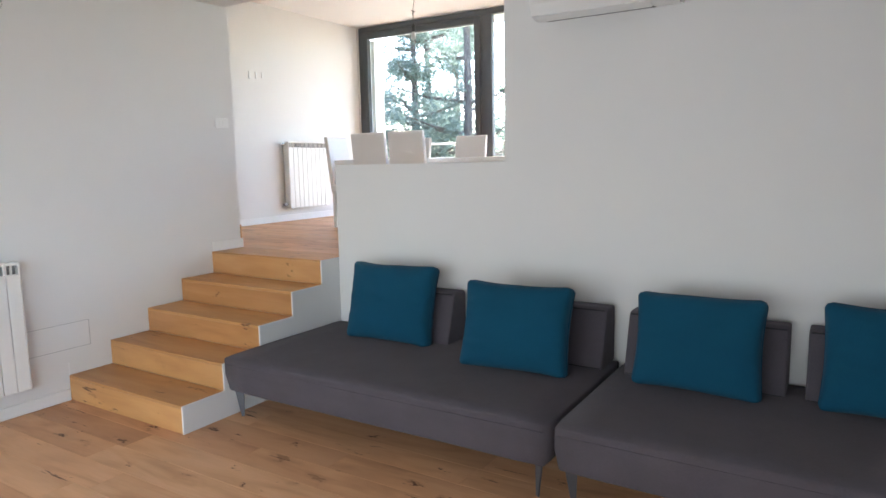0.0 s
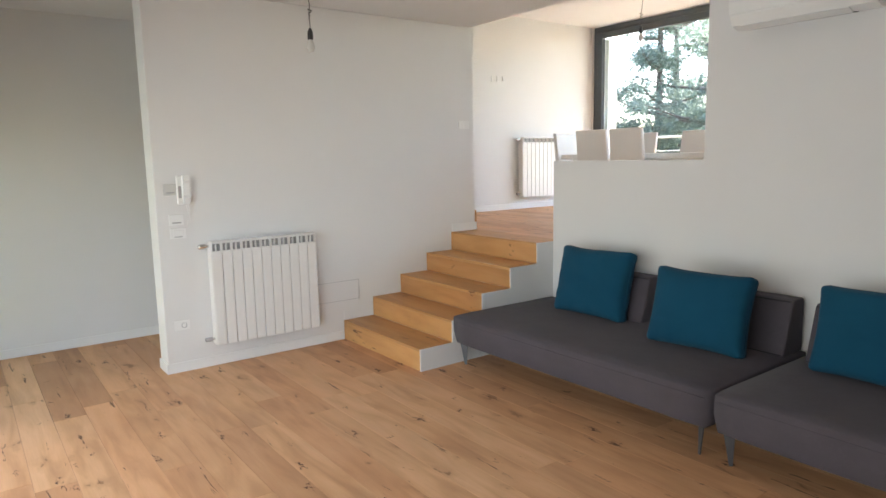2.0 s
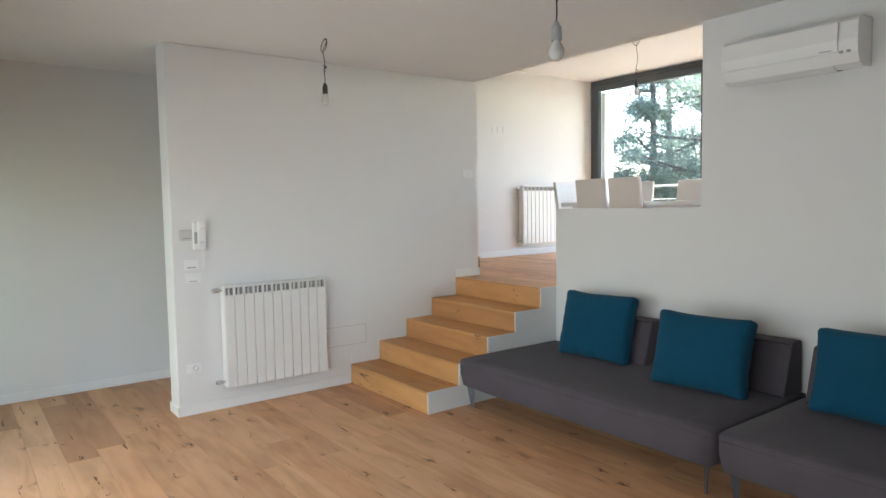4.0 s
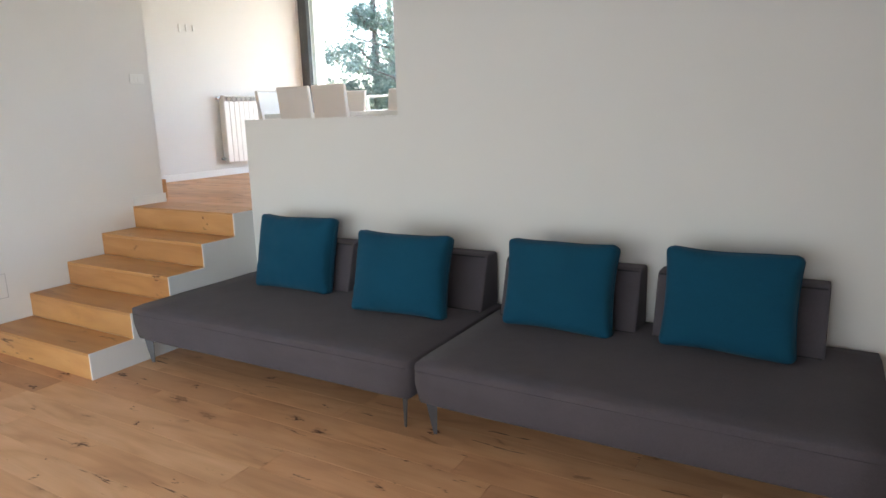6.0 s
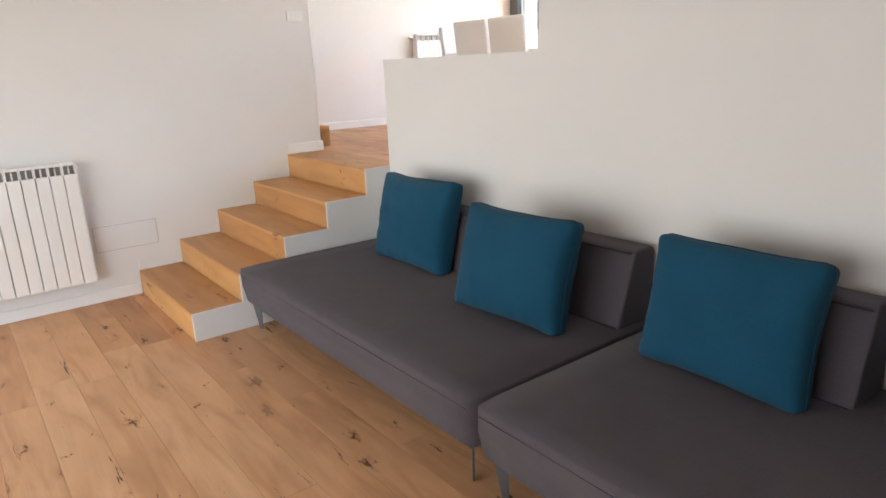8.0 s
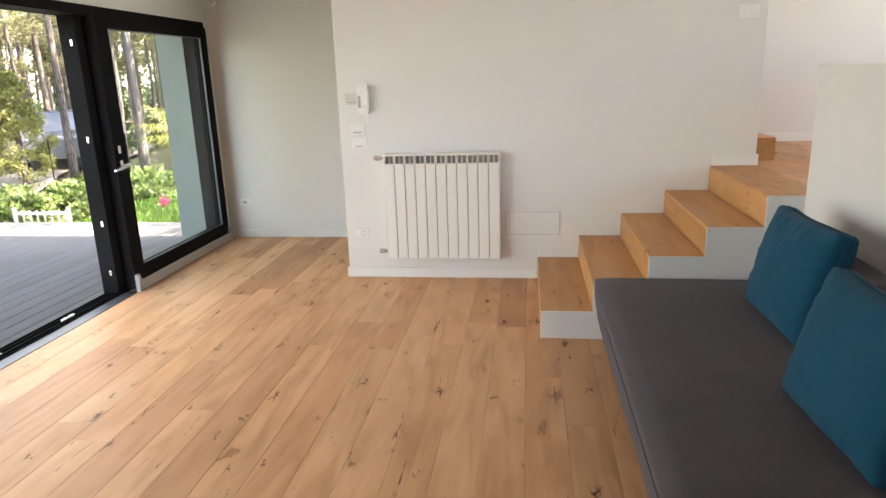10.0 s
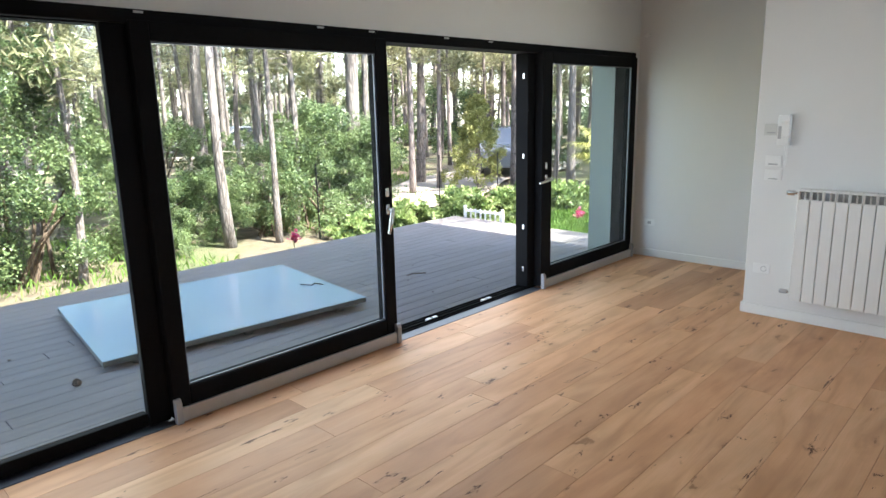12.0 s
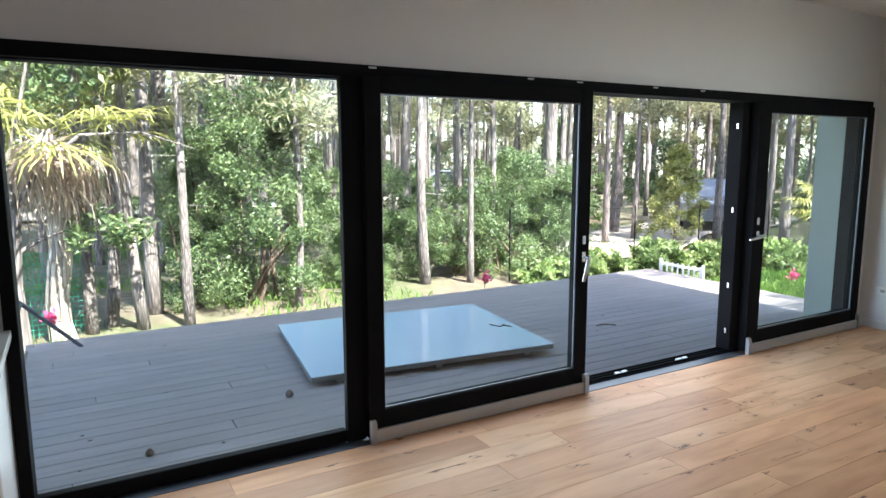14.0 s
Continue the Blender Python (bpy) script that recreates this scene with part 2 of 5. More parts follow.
LEAF_BUSH = leaf("laurel_leaves", (0.03, 0.06, 0.028), (0.09, 0.145, 0.06), (0.24, 0.31, 0.13), 0.42)
LEAF_PINE = leaf("pine_needles", (0.08, 0.095, 0.05), (0.20, 0.21, 0.105), (0.37, 0.36, 0.21), 0.55)
LEAF_HEDGE = leaf("hydrangea_leaves", (0.07, 0.12, 0.035), (0.16, 0.25, 0.075), (0.36, 0.43, 0.17), 0.5)
LEAF_FIR = leaf("fir_needles", (0.13, 0.15, 0.045), (0.25, 0.27, 0.085), (0.40, 0.41, 0.15), 0.6)
LEAF_PALM = leaf("palm_leaves", (0.10, 0.13, 0.03), (0.24, 0.26, 0.07), (0.45, 0.42, 0.14), 0.45)
LEAF_DRY = leaf("dry_palm_leaves", (0.13, 0.09, 0.06), (0.30, 0.22, 0.16), (0.52, 0.42, 0.33), 0.8)
LEAF_CEDAR = leaf("cedar_needles", (0.09, 0.14, 0.12), (0.16, 0.22, 0.19), (0.25, 0.31, 0.26), 0.6)
GRASS = leaf("grass_blades", (0.05, 0.11, 0.02), (0.10, 0.20, 0.03), (0.19, 0.30, 0.06), 0.6)
PETAL = leaf("pink_petals", (0.55, 0.05, 0.16), (0.7, 0.09, 0.24), (0.8, 0.2, 0.36), 0.5)


def soil():
    m = Mat("dry_woodland_ground", (0.25, 0.19, 0.12), 0.95)
    v = m.coords()
    a, b, c = m.noise(v, 0.5, 6, 0.7), m.noise(v, 6.0, 8, 0.75), m.noise(v, 70.0, 5, 0.7)
    col = m.ramp(b, [(0.25, (0.07, 0.052, 0.035)), (0.5, (0.15, 0.12, 0.08)), (0.75, (0.27, 0.225, 0.155))])
    col = m.mix(m.ramp(a, [(0.45, (0, 0, 0)), (0.6, (0.75, 0.75, 0.75))]), col, m.ramp(c, [(0.3, (0.045, 0.075, 0.02)), (0.7, (0.11, 0.15, 0.045))]))
    col = m.mix(0.35, col, m.ramp(c, [(0.35, (0.5, 0.5, 0.5)), (0.65, (1, 1, 1))]), "MULTIPLY")
    m.color(col).bump(b, 0.9, 0.08)
    return m.m


SOIL = soil()
GRAVEL = plain("pale_gravel", (0.30, 0.265, 0.22), 0.9, grain=30, vary=0.25, relief=0.4)
RENDER_WALL = plain("white_outer_render", (0.72, 0.73, 0.70), 0.85, grain=120, vary=0.03, relief=0.2)
COUNTER = plain("grey_stone_worktop", (0.42, 0.42, 0.40), 0.3, grain=120, vary=0.15)
CAR_PAINT = plain("silver_car_paint", (0.22, 0.23, 0.25), 0.25, 0.6)
CAR_GLASS = plain("dark_car_glass", (0.02, 0.025, 0.03), 0.08)
REVEAL = plain("grey_outer_reveal", (0.30, 0.33, 0.30), 0.85, vary=0.05, relief=0.15)
NET = plain("green_net", (0.02, 0.28, 0.16), 0.6)


# ---- mesh helpers ----
def mesh_of(name, bm, material, smooth=False):
    me = bpy.data.meshes.new(name)
    bm.normal_update()
    bm.to_mesh(me)
    bm.free()
    me.materials.append(material)
    if smooth:
        for p in me.polygons:
            p.use_smooth = True
    return me


def part(name, bm, material, parent=None, label="", smooth=False):
    """Links a bmesh as one mesh object under a thing or a part."""
    ob = new(name, mesh_of(name, bm, material, smooth))
    ob.parent = parent
    if label:
        tagged(ob, label)
    return ob


def empty(name, m=None, **tags):
    ob = new(name)
    if m is not None:
        ob.matrix_world = m
    return tagged(ob, **tags)


def add_box(bm, x0, x1, y0, y1, z0, z1, bevel=0.0, segs=2):
    x0, x1, y0, y1, z0, z1 = min(x0, x1), max(x0, x1), min(y0, y1), max(y0, y1), min(z0, z1), max(z0, z1)
    made = bmesh.ops.create_cube(bm, size=1.0)["verts"]
    bmesh.ops.scale(bm, verts=made, vec=(x1 - x0, y1 - y0, z1 - z0))
    bmesh.ops.translate(bm, verts=made, vec=((x0 + x1) / 2, (y0 + y1) / 2, (z0 + z1) / 2))
    if bevel > 0:
        edges = list({e for v in made for e in v.link_edges})
        bmesh.ops.bevel(bm, geom=edges, offset=min(bevel, 0.45 * min(x1 - x0, y1 - y0, z1 - z0)), segments=segs, profile=0.5, affect="EDGES")
    return bm


def box(x0, x1, y0, y1, z0, z1, bevel=0.0, segs=2):
    return add_box(bmesh.new(), x0, x1, y0, y1, z0, z1, bevel, segs)


def add_tube(bm, pts, radii, sides=10, cap=True):
    """A tube along points, with its own radius at each."""
    pts = [Vector(p) for p in pts]
    if isinstance(radii, (int, float)):
        radii = [radii] * len(pts)
    rings, prev = [], None
    for i, p in enumerate(pts):
        d = (pts[min(i + 1, len(pts) - 1)] - pts[max(i - 1, 0)]).normalized()
        a = d.orthogonal().normalized() if prev is None else (prev - d * prev.dot(d)).normalized()
        prev = a
        b = d.cross(a)
        rings.append([bm.verts.new(p + (a * math.cos(2 * math.pi * k / sides) + b * math.sin(2 * math.pi * k / sides)) * radii[i]) for k in range(sides)])
    for r0, r1 in zip(rings, rings[1:]):
        for k in range(sides):
            bm.faces.new((r0[k], r0[(k + 1) % sides], r1[(k + 1) % sides], r1[k]))
    if cap:
        bm.faces.new(list(reversed(rings[0])))
        bm.faces.new(rings[-1])
    return bm


def tube(pts, radii, sides=10, cap=True):
    return add_tube(bmesh.new(), pts, radii, sides, cap)


def add_prism(bm, outline, axis, a0, a1):
    """An outline in the plane across an axis, drawn out from a0 to a1 along it."""
    def place(u, v, a):
        return (a, u, v) if axis == "x" else (u, a, v) if axis == "y" else (u, v, a)
    lo = [bm.verts.new(place(u, v, a0)) for u, v in outline]
    hi = [bm.verts.new(place(u, v, a1)) for u, v in outline]
    n = len(outline)
    bm.faces.new(lo)
    bm.faces.new(list(reversed(hi)))
    for i in range(n):
        bm.faces.new((lo[i], hi[i], hi[(i + 1) % n], lo[(i + 1) % n]))
    bmesh.ops.recalc_face_normals(bm, faces=bm.faces[:])
    return bm


def prism(outline, axis, a0, a1):
    return add_prism(bmesh.new(), outline, axis, a0, a1)


def lathe(profile, sides=20):
    """Turns (radius, height) pairs round the z axis."""
    bm = bmesh.new()
    rings = [[bm.verts.new((max(r, 0.0004) * math.cos(2 * math.pi * k / sides), max(r, 0.0004) * math.sin(2 * math.pi * k / sides), z)) for k in range(sides)] for r, z in profile]
    for r0, r1 in zip(rings, rings[1:]):
        for k in range(sides):
            bm.faces.new((r0[k], r0[(k + 1) % sides], r1[(k + 1) % sides], r1[k]))
    bm.faces.new(list(reversed(rings[0])))
    bm.faces.new(rings[-1])
    bmesh.ops.recalc_face_normals(bm, faces=bm.faces[:])
    return bm


def moved(bm, m):
    bmesh.ops.transform(bm, matrix=m, verts=bm.verts[:])
    return bm


# ---- the plan, in metres ----
XR, XRB = -3.72, -3.94        # the radiator wall, its front and back
YK, YE = 1.866, 4.965         # its two ends
XB = -5.06                    # the wall of the recess
YW, YO = 0.215, -0.16         # the window wall, inside and outside
YS, YS2 = 4.847, 4.962        # the sofa wall, front and back
XE = 4.2                      # the closing wall behind the kitchen
ZC = 2.90                     # the living room's ceiling
DF, DC = 0.88, 3.505           # the dining level's floor and ceiling
DX, DY = -5.30, 8.62          # its side wall and its window wall
WX0, WX1, WZ = -4.935, 1.86, 2.118   # the window's opening
XS = -2.50                    # the stair's open side
YT = 4.93                     # where the low ceiling ends


def structure(name, bm, material, label, category, kind="structure"):
    return tagged(part(name, bm, material), label, category, kind=kind)


bm = box(XRB, XR, YK, YE, 0, ZC, 0.004, 1)
structure("wall_west", bm, WALL, "white painted wall with a radiator on it", "wall")
structure("wall_recess", box(XB - 0.2, XB, YO, 4.1, 0, ZC), WALL, "white painted wall of the recess", "wall")
structure("wall_hall_end", box(DX, XRB - 0.002, 4.1, 4.2, 0, DC), WALL, "plain white wall closing the hall", "wall")
structure("wall_sofa", prism([(XS, 0), (XE, 0), (XE, DC), (-1.083, DC), (-1.083, 1.577), (XS, 1.577)], "y", YS, YS2), WALL, "white painted wall with a half-height part beside the stairs", "wall")
structure("wall_header", box(DX, -1.085, YT - 0.1, YT, ZC + 0.202, DC), WALL, "white painted wall above the low ceiling's edge", "wall")
bm = box(WX1, XE, YO, YW, 0, ZC)
add_box(bm, WX0, WX1, YO, YW, WZ, ZC)
add_box(bm, XB, WX0, YO, YW, 0, ZC)
structure("wall_window", bm, WALL, "white painted wall with a wide opening for sliding glass doors", "wall")
structure("outer_reveal", box(WX0, WX0 + 0.010, YO - 0.10, 0.028, -0.02, WZ - 0.001), REVEAL, "grey rendered reveal beside the glass front", "reveal")
structure("wall_east", box(XE, XE + 0.2, YO, DY + 0.3, -0.4, DC), WALL, "plain white wall closing the room", "wall")
structure("wall_dining_side", box(DX - 0.2, DX, 4.1, DY + 0.3, 0, DC), WALL, "white painted side wall of the dining level", "wall")
bm = box(DX, DX + 0.02, DY, DY + 0.3, DF, DC)
add_box(bm, 0.6, XE, DY, DY + 0.3, DF, DC)
add_box(bm, DX, XE, DY, DY + 0.3, -0.4, DF - 0.03)
structure("wall_dining_window", bm, WALL, "white painted wall beside the dining window", "wall")
bm = box(XB, XE, YO, YT, ZC, ZC + 0.2)
structure("ceiling_living", bm, CEIL, "plain white ceiling of the living room", "ceiling")
structure("ceiling_dining", box(DX - 0.2, XE + 0.2, 4.1, DY + 0.3, DC, DC + 0.2), CEIL, "plain white higher ceiling above the dining table", "ceiling")
# out of view; reach and overhang are chosen for where the shade falls outside
structure("roof", box(-5.75, XE + 0.6, YO - 0.62, DY + 1.7, DC + 0.202, DC + 0.45), RENDER_WALL, "unseen flat white roof slab, its overhang set to shade the terrace", "roof")
structure("parapet_wall", box(-5.5, XE + 0.2, YO, YO + 0.2, ZC + 0.002, DC + 0.2), RENDER_WALL, "white rendered upper wall of the house", "wall")

# baseboards
def baseboard(x0, x1, y0, y1, z, h=0.08):
    return structure("baseboard", box(x0, x1, y0, y1, z, z + h, 0.003, 1), TRIM, "low white lacquered baseboard along the wall", "baseboard")

baseboard(XR, XR + 0.014, YK - 0.014, 3.395, 0)
baseboard(XRB, XR + 0.014, YK - 0.014, YK, 0)
baseboard(XB, XB + 0.014, YW, 4.1, 0)
baseboard(XB + 0.014, WX0 - 0.002, YW, YW + 0.014, 0)
baseboard(XS, XE, YS - 0.014, YS, 0)
baseboard(XR, XR + 0.014, 4.655, YE + 0.014, DF)
baseboard(DX, DX + 0.014, 5.3, DY, DF)
baseboard(WX1 + 0.03, XE, YW, YW + 0.014, 0)


# ---- stairs ----
def staircase():
    st = empty("staircase", label="oak-clad stairs of five steps with a white plastered side", category="stairs")
    ys = [3.40 + 0.3125 * i for i in range(5)]
    zs = [0.175, 0.35, 0.525, 0.70, DF]
    side = [(ys[0], 0.0)]
    for y, z in zip(ys, zs):
        side += [(y, z - 0.002), (y + 0.3125, z - 0.002)]
    side[-1] = (YS, zs[-1] - 0.002)
    side.append((YS, 0.0))
    part("stringer", prism(side, "x", XS - 0.012, XS), WALL, st, "white plastered side of the stairs")
    inner = [(ys[0] + 0.03, 0.0)]
    for y, z in zip(ys, zs):
        inner += [(y + 0.03, z - 0.03), (y + 0.3425, z - 0.03)]
    inner[-1] = (YS2, zs[-1] - 0.03)
    inner.append((YS2, 0.0))
    part("core", prism(inner, "x", XR + 0.004, XS - 0.013), WALL, st)
    z0 = 0.0
    for y, z in zip(ys, zs):
        part("riser", box(XR + 0.002, XS - 0.0125, y, y + 0.028, z0 + 0.0005, z - (0.0215 if z < DF else 0.0148), 0.0008, 1), OAK_STEP, st)
        if z < DF:
            part("tread", box(XR + 0.002, XS - 0.0125, y - 0.001, y + 0.312, z - 0.021, z, 0.003, 1), OAK_STEP, st)
        z0 = z
    part("skirting", prism([(y, z) for y, z in [(3.40, 0.175), (3.40, 0.26)]] + [(3.41, 0.26), (3.41, 0.175)], "x", XR + 0.0005, XR + 0.0015), TRIM, st)
    return st


staircase()


def upper_flight():
    st = empty("upper_stairs", label="lowest oak steps of a second flight behind the wall", category="stairs")
    for i in range(3):
        y1 = 5.17 - 0.30 * i
        z = DF + 0.175 * (i + 1)
        part("tread", box(DX + 0.016, XRB, y1 - 0.30, y1 + 0.001, z - 0.021, z, 0.003, 1), OAK_STEP, st)
        part("step_side", box(DX + 0.016, XRB - 0.002, y1 - 0.299, y1, DF + 0.001, z - 0.022), OAK_STEP, st)
    return st


upper_flight()

# ---- sliding glass doors ----
def ring(x0, x1, z0, z1, y0, y1, w, bottom=None, top=None, bevel=0.004):
    """Four bars round an opening, from side to side, joined into one mesh."""
    b = w if bottom is None else bottom
    t = w if top is None else top
    bm = box(x0, x0 + w, y0, y1, z0, z1, bevel, 1)
    add_box(bm, x1 - w, x1, y0, y1, z0, z1, bevel, 1)
    add_box(bm, x0 + w, x1 - w, y0 + 0.001, y1 - 0.001, z0, z0 + b, bevel, 1)
    add_box(bm, x0 + w, x1 - w, y0 + 0.001, y1 - 0.001, z1 - t, z1, bevel, 1)
    return bm


def pane(x0, x1, z0, z1, y, parent, face=1):
    """A sheet of glass; its mirror face is the one turned to the room."""
    ob = part("pane", box(x0, x1, y - 0.004, y + 0.004, z0, z1), GLASS, parent, "clear glass pane")
    ob.data.materials.append(CLEAR)
    for p in ob.data.polygons:
        p.material_index = 0 if p.normal.y * face > 0.5 else 1
    ob.visible_shadow = False
    return ob


def lever(parent, x, z, y, tilt):
    """A lever handle on its plate with a lock rosette above it."""
    h = part("door_handle", box(x - 0.016, x + 0.016, y, y + 0.012, z - 0.035, z + 0.035, 0.005), CHROME, parent, "satin chrome lever handle")
    part("neck", tube([(x, y + 0.010, z), (x, y + 0.055, z)], 0.010, 10), CHROME, h)
    m = Matrix.Translation((x, y + 0.055, z)) @ Matrix.Rotation(radians(tilt), 4, "Y")
    part("grip", moved(tube([(0, 0, 0.016), (0, 0.004, -0.02), (0, 0.006, -0.10), (0, 0.001, -0.165)], [0.012, 0.015, 0.014, 0.010], 10), m), CHROME, h)
    part("lock_plate", box(x - 0.015, x + 0.015, y, y + 0.010, z + 0.085, z + 0.145, 0.005), CHROME, parent, "satin chrome lock plate")


def sash(name, x0, x1, label, handle_x, tilt, pane_l=0.08, pane_r=0.146):
    s = empty(name, label=label, category="glass door", kind="structure")
    y0, y1 = 0.175, 0.262
    bm = box(x0, x0 + pane_r, y0, y1, 0.02, 2.085, 0.005, 1)
    add_box(bm, x1 - pane_l, x1, y0, y1, 0.02, 2.085, 0.005, 1)
    add_box(bm, x0 + pane_r, x1 - pane_l, y0 + 0.001, y1 - 0.001, 0.02, 0.186, 0.005, 1)
    add_box(bm, x0 + pane_r, x1 - pane_l, y0 + 0.001, y1 - 0.001, 1.990, 2.085, 0.005, 1)
    part("sash_frame", bm, BLACK, s)
    # slim glazing bead round the glass
    part("glazing_bead", ring(x0 + pane_r - 0.001, x1 - pane_l + 0.001, 0.185, 1.991, y1 - 0.03, y1 - 0.014, 0.010, bevel=0.002), LEG, s, "slim dark grey glazing bead")
    pane(x0 + pane_r, x1 - pane_l, 0.186, 1.990, 0.215, s)
    kick = part("kick_rail", box(x0 + 0.02, x1 - 0.02, y1 + 0.001, y1 + 0.022, 0.004, 0.082, 0.003, 1), ALU, s, "grey aluminium bottom rail")
    for a, b in ((x0 - 0.004, x0 + 0.030), (x1 - 0.030, x1 + 0.004)):
        part("end_cap", prism([(y1 + 0.002, 0.003), (y1 + 0.036, 0.003), (y1 + 0.036, 0.115), (y1 + 0.024, 0.14), (y1 + 0.002, 0.14)], "x", a, b), GREY_PLASTIC, kick, "grey plastic end cap")
    if handle_x is not None:
        lever(s, handle_x, 0.97, y1 + 0.001, tilt)
    return s


sash("door_1", -1.48, 0.158, "sliding glass door leaf with a black frame, slid along its track", -1.425, -14, 0.098, 0.098)
s3 = sash("door_2", -4.928, -3.25, "closed sliding glass door leaf with a black frame by the recess", None, 0, 0.150, 0.098)
lever(s3, -3.30, 1.0, 0.263, -82)


def door_frame():
    f = empty("window_1", label="black frame of the wide glass front with one fixed pane", category="window frame", kind="structure")
    part("head", box(WX0, WX1, 0.03, 0.240, 2.068, WZ + 0.018, 0.004, 1), BLACK, f)
    part("sill", box(WX0, WX1, 0.03, 0.170, -0.025, 0.012, 0.004, 1), BLACK, f)
    part("threshold", box(-3.25, WX1, 0.172, 0.272, -0.012, 0.004, 0.002, 1), LEG, f, "dark grey aluminium threshold")
    for y in (0.062, 0.10, 0.146):
        part("track", box(WX0 + 0.04, 0.16, y, y + 0.008, 0.012, 0.026), BLACK, f)
    part("jamb", box(1.806, WX1, 0.03, 0.235, 0.012, 2.068, 0.004, 1), BLACK, f)
    part("jamb", box(WX0, WX0 + 0.045, 0.03, 0.170, 0.012, 2.068, 0.004, 1), BLACK, f)
    part("mullion", box(0.16, 0.275, 0.165, 0.215, 0.012, 2.068, 0.005, 1), BLACK, f)
    part("lower_rail", box(0.275, 1.806, 0.145, 0.20, 0.012, 0.085, 0.004, 1), BLACK, f)
    part("upper_rail", box(0.275, 1.806, 0.145, 0.20, 2.060, 2.068, 0.004, 1), BLACK, f)
    part("post", box(-3.345, -3.165, 0.035, 0.168, 0.012, 2.068, 0.005, 1), BLACK, f)
    pane(0.275, 1.806, 0.085, 2.060, 0.178, f)
    # latch keeps on the post
    for z in (0.16, 0.55, 1.18, 1.86):
        part("latch_keep", box(-3.163, -3.158, 0.115, 0.135, z, z + 0.045, 0.002, 1), CHROME, f, "small bright latch keep")
    for x in (-1.95, -2.02, -2.62, -2.69):
        part("track_clip", box(x, x + 0.05, 0.115, 0.142, 0.0125, 0.030, 0.003, 1), PLASTIC, f, "small white track clip")
    for x in (0.12, -0.95, -1.35, -2.05, -2.55):
        part("head_clip", box(x - 0.045, x, 0.2405, 0.247, 2.118, 2.128), ALU, f, "small bright clip")
    return f


door_frame()


def dining_window():
    w = empty("window_2", label="tall anthracite window of the dining level", category="window", kind="structure")
    y0, y1 = DY + 0.02, DY + 0.10
    x0, x1 = DX + 0.02, 0.6
    bm = ring(x0, x1, DF + 0.002, DC - 0.002, y0, y1, 0.075)
    part("window_frame", bm, ANTHRACITE, w)
    part("mullion", box(-3.30, -3.14, y0 + 0.002, y1 - 0.002, DF + 0.077, DC - 0.077, 0.004, 1), ANTHRACITE, w)
    part("mullion", box(-1.3, -1.15, y0 + 0.002, y1 - 0.002, DF + 0.077, DC - 0.077, 0.004, 1), ANTHRACITE, w)
    part("sash_frame", ring(x0 + 0.085, -3.30, DF + 0.08, DC - 0.085, y0 - 0.022, y0 + 0.05, 0.085), ANTHRACITE, w)
    part("inner_reveal", box(x0 + 0.172, x0 + 0.232, y0 + 0.055, y1 + 0.18, DF + 0.1, DC - 0.19), RENDER_WALL, w, "pale reveal strip beside the glass")
    pane(x0 + 0.17, -3.385, DF + 0.165, DC - 0.17, y0 + 0.02, w, -1)
    pane(-3.14, -1.30, DF + 0.077, DC - 0.077, y0 + 0.03, w, -1)
    pane(-1.15, x1 - 0.075, DF + 0.077, DC - 0.077, y0 + 0.03, w, -1)
    return w


dining_window()


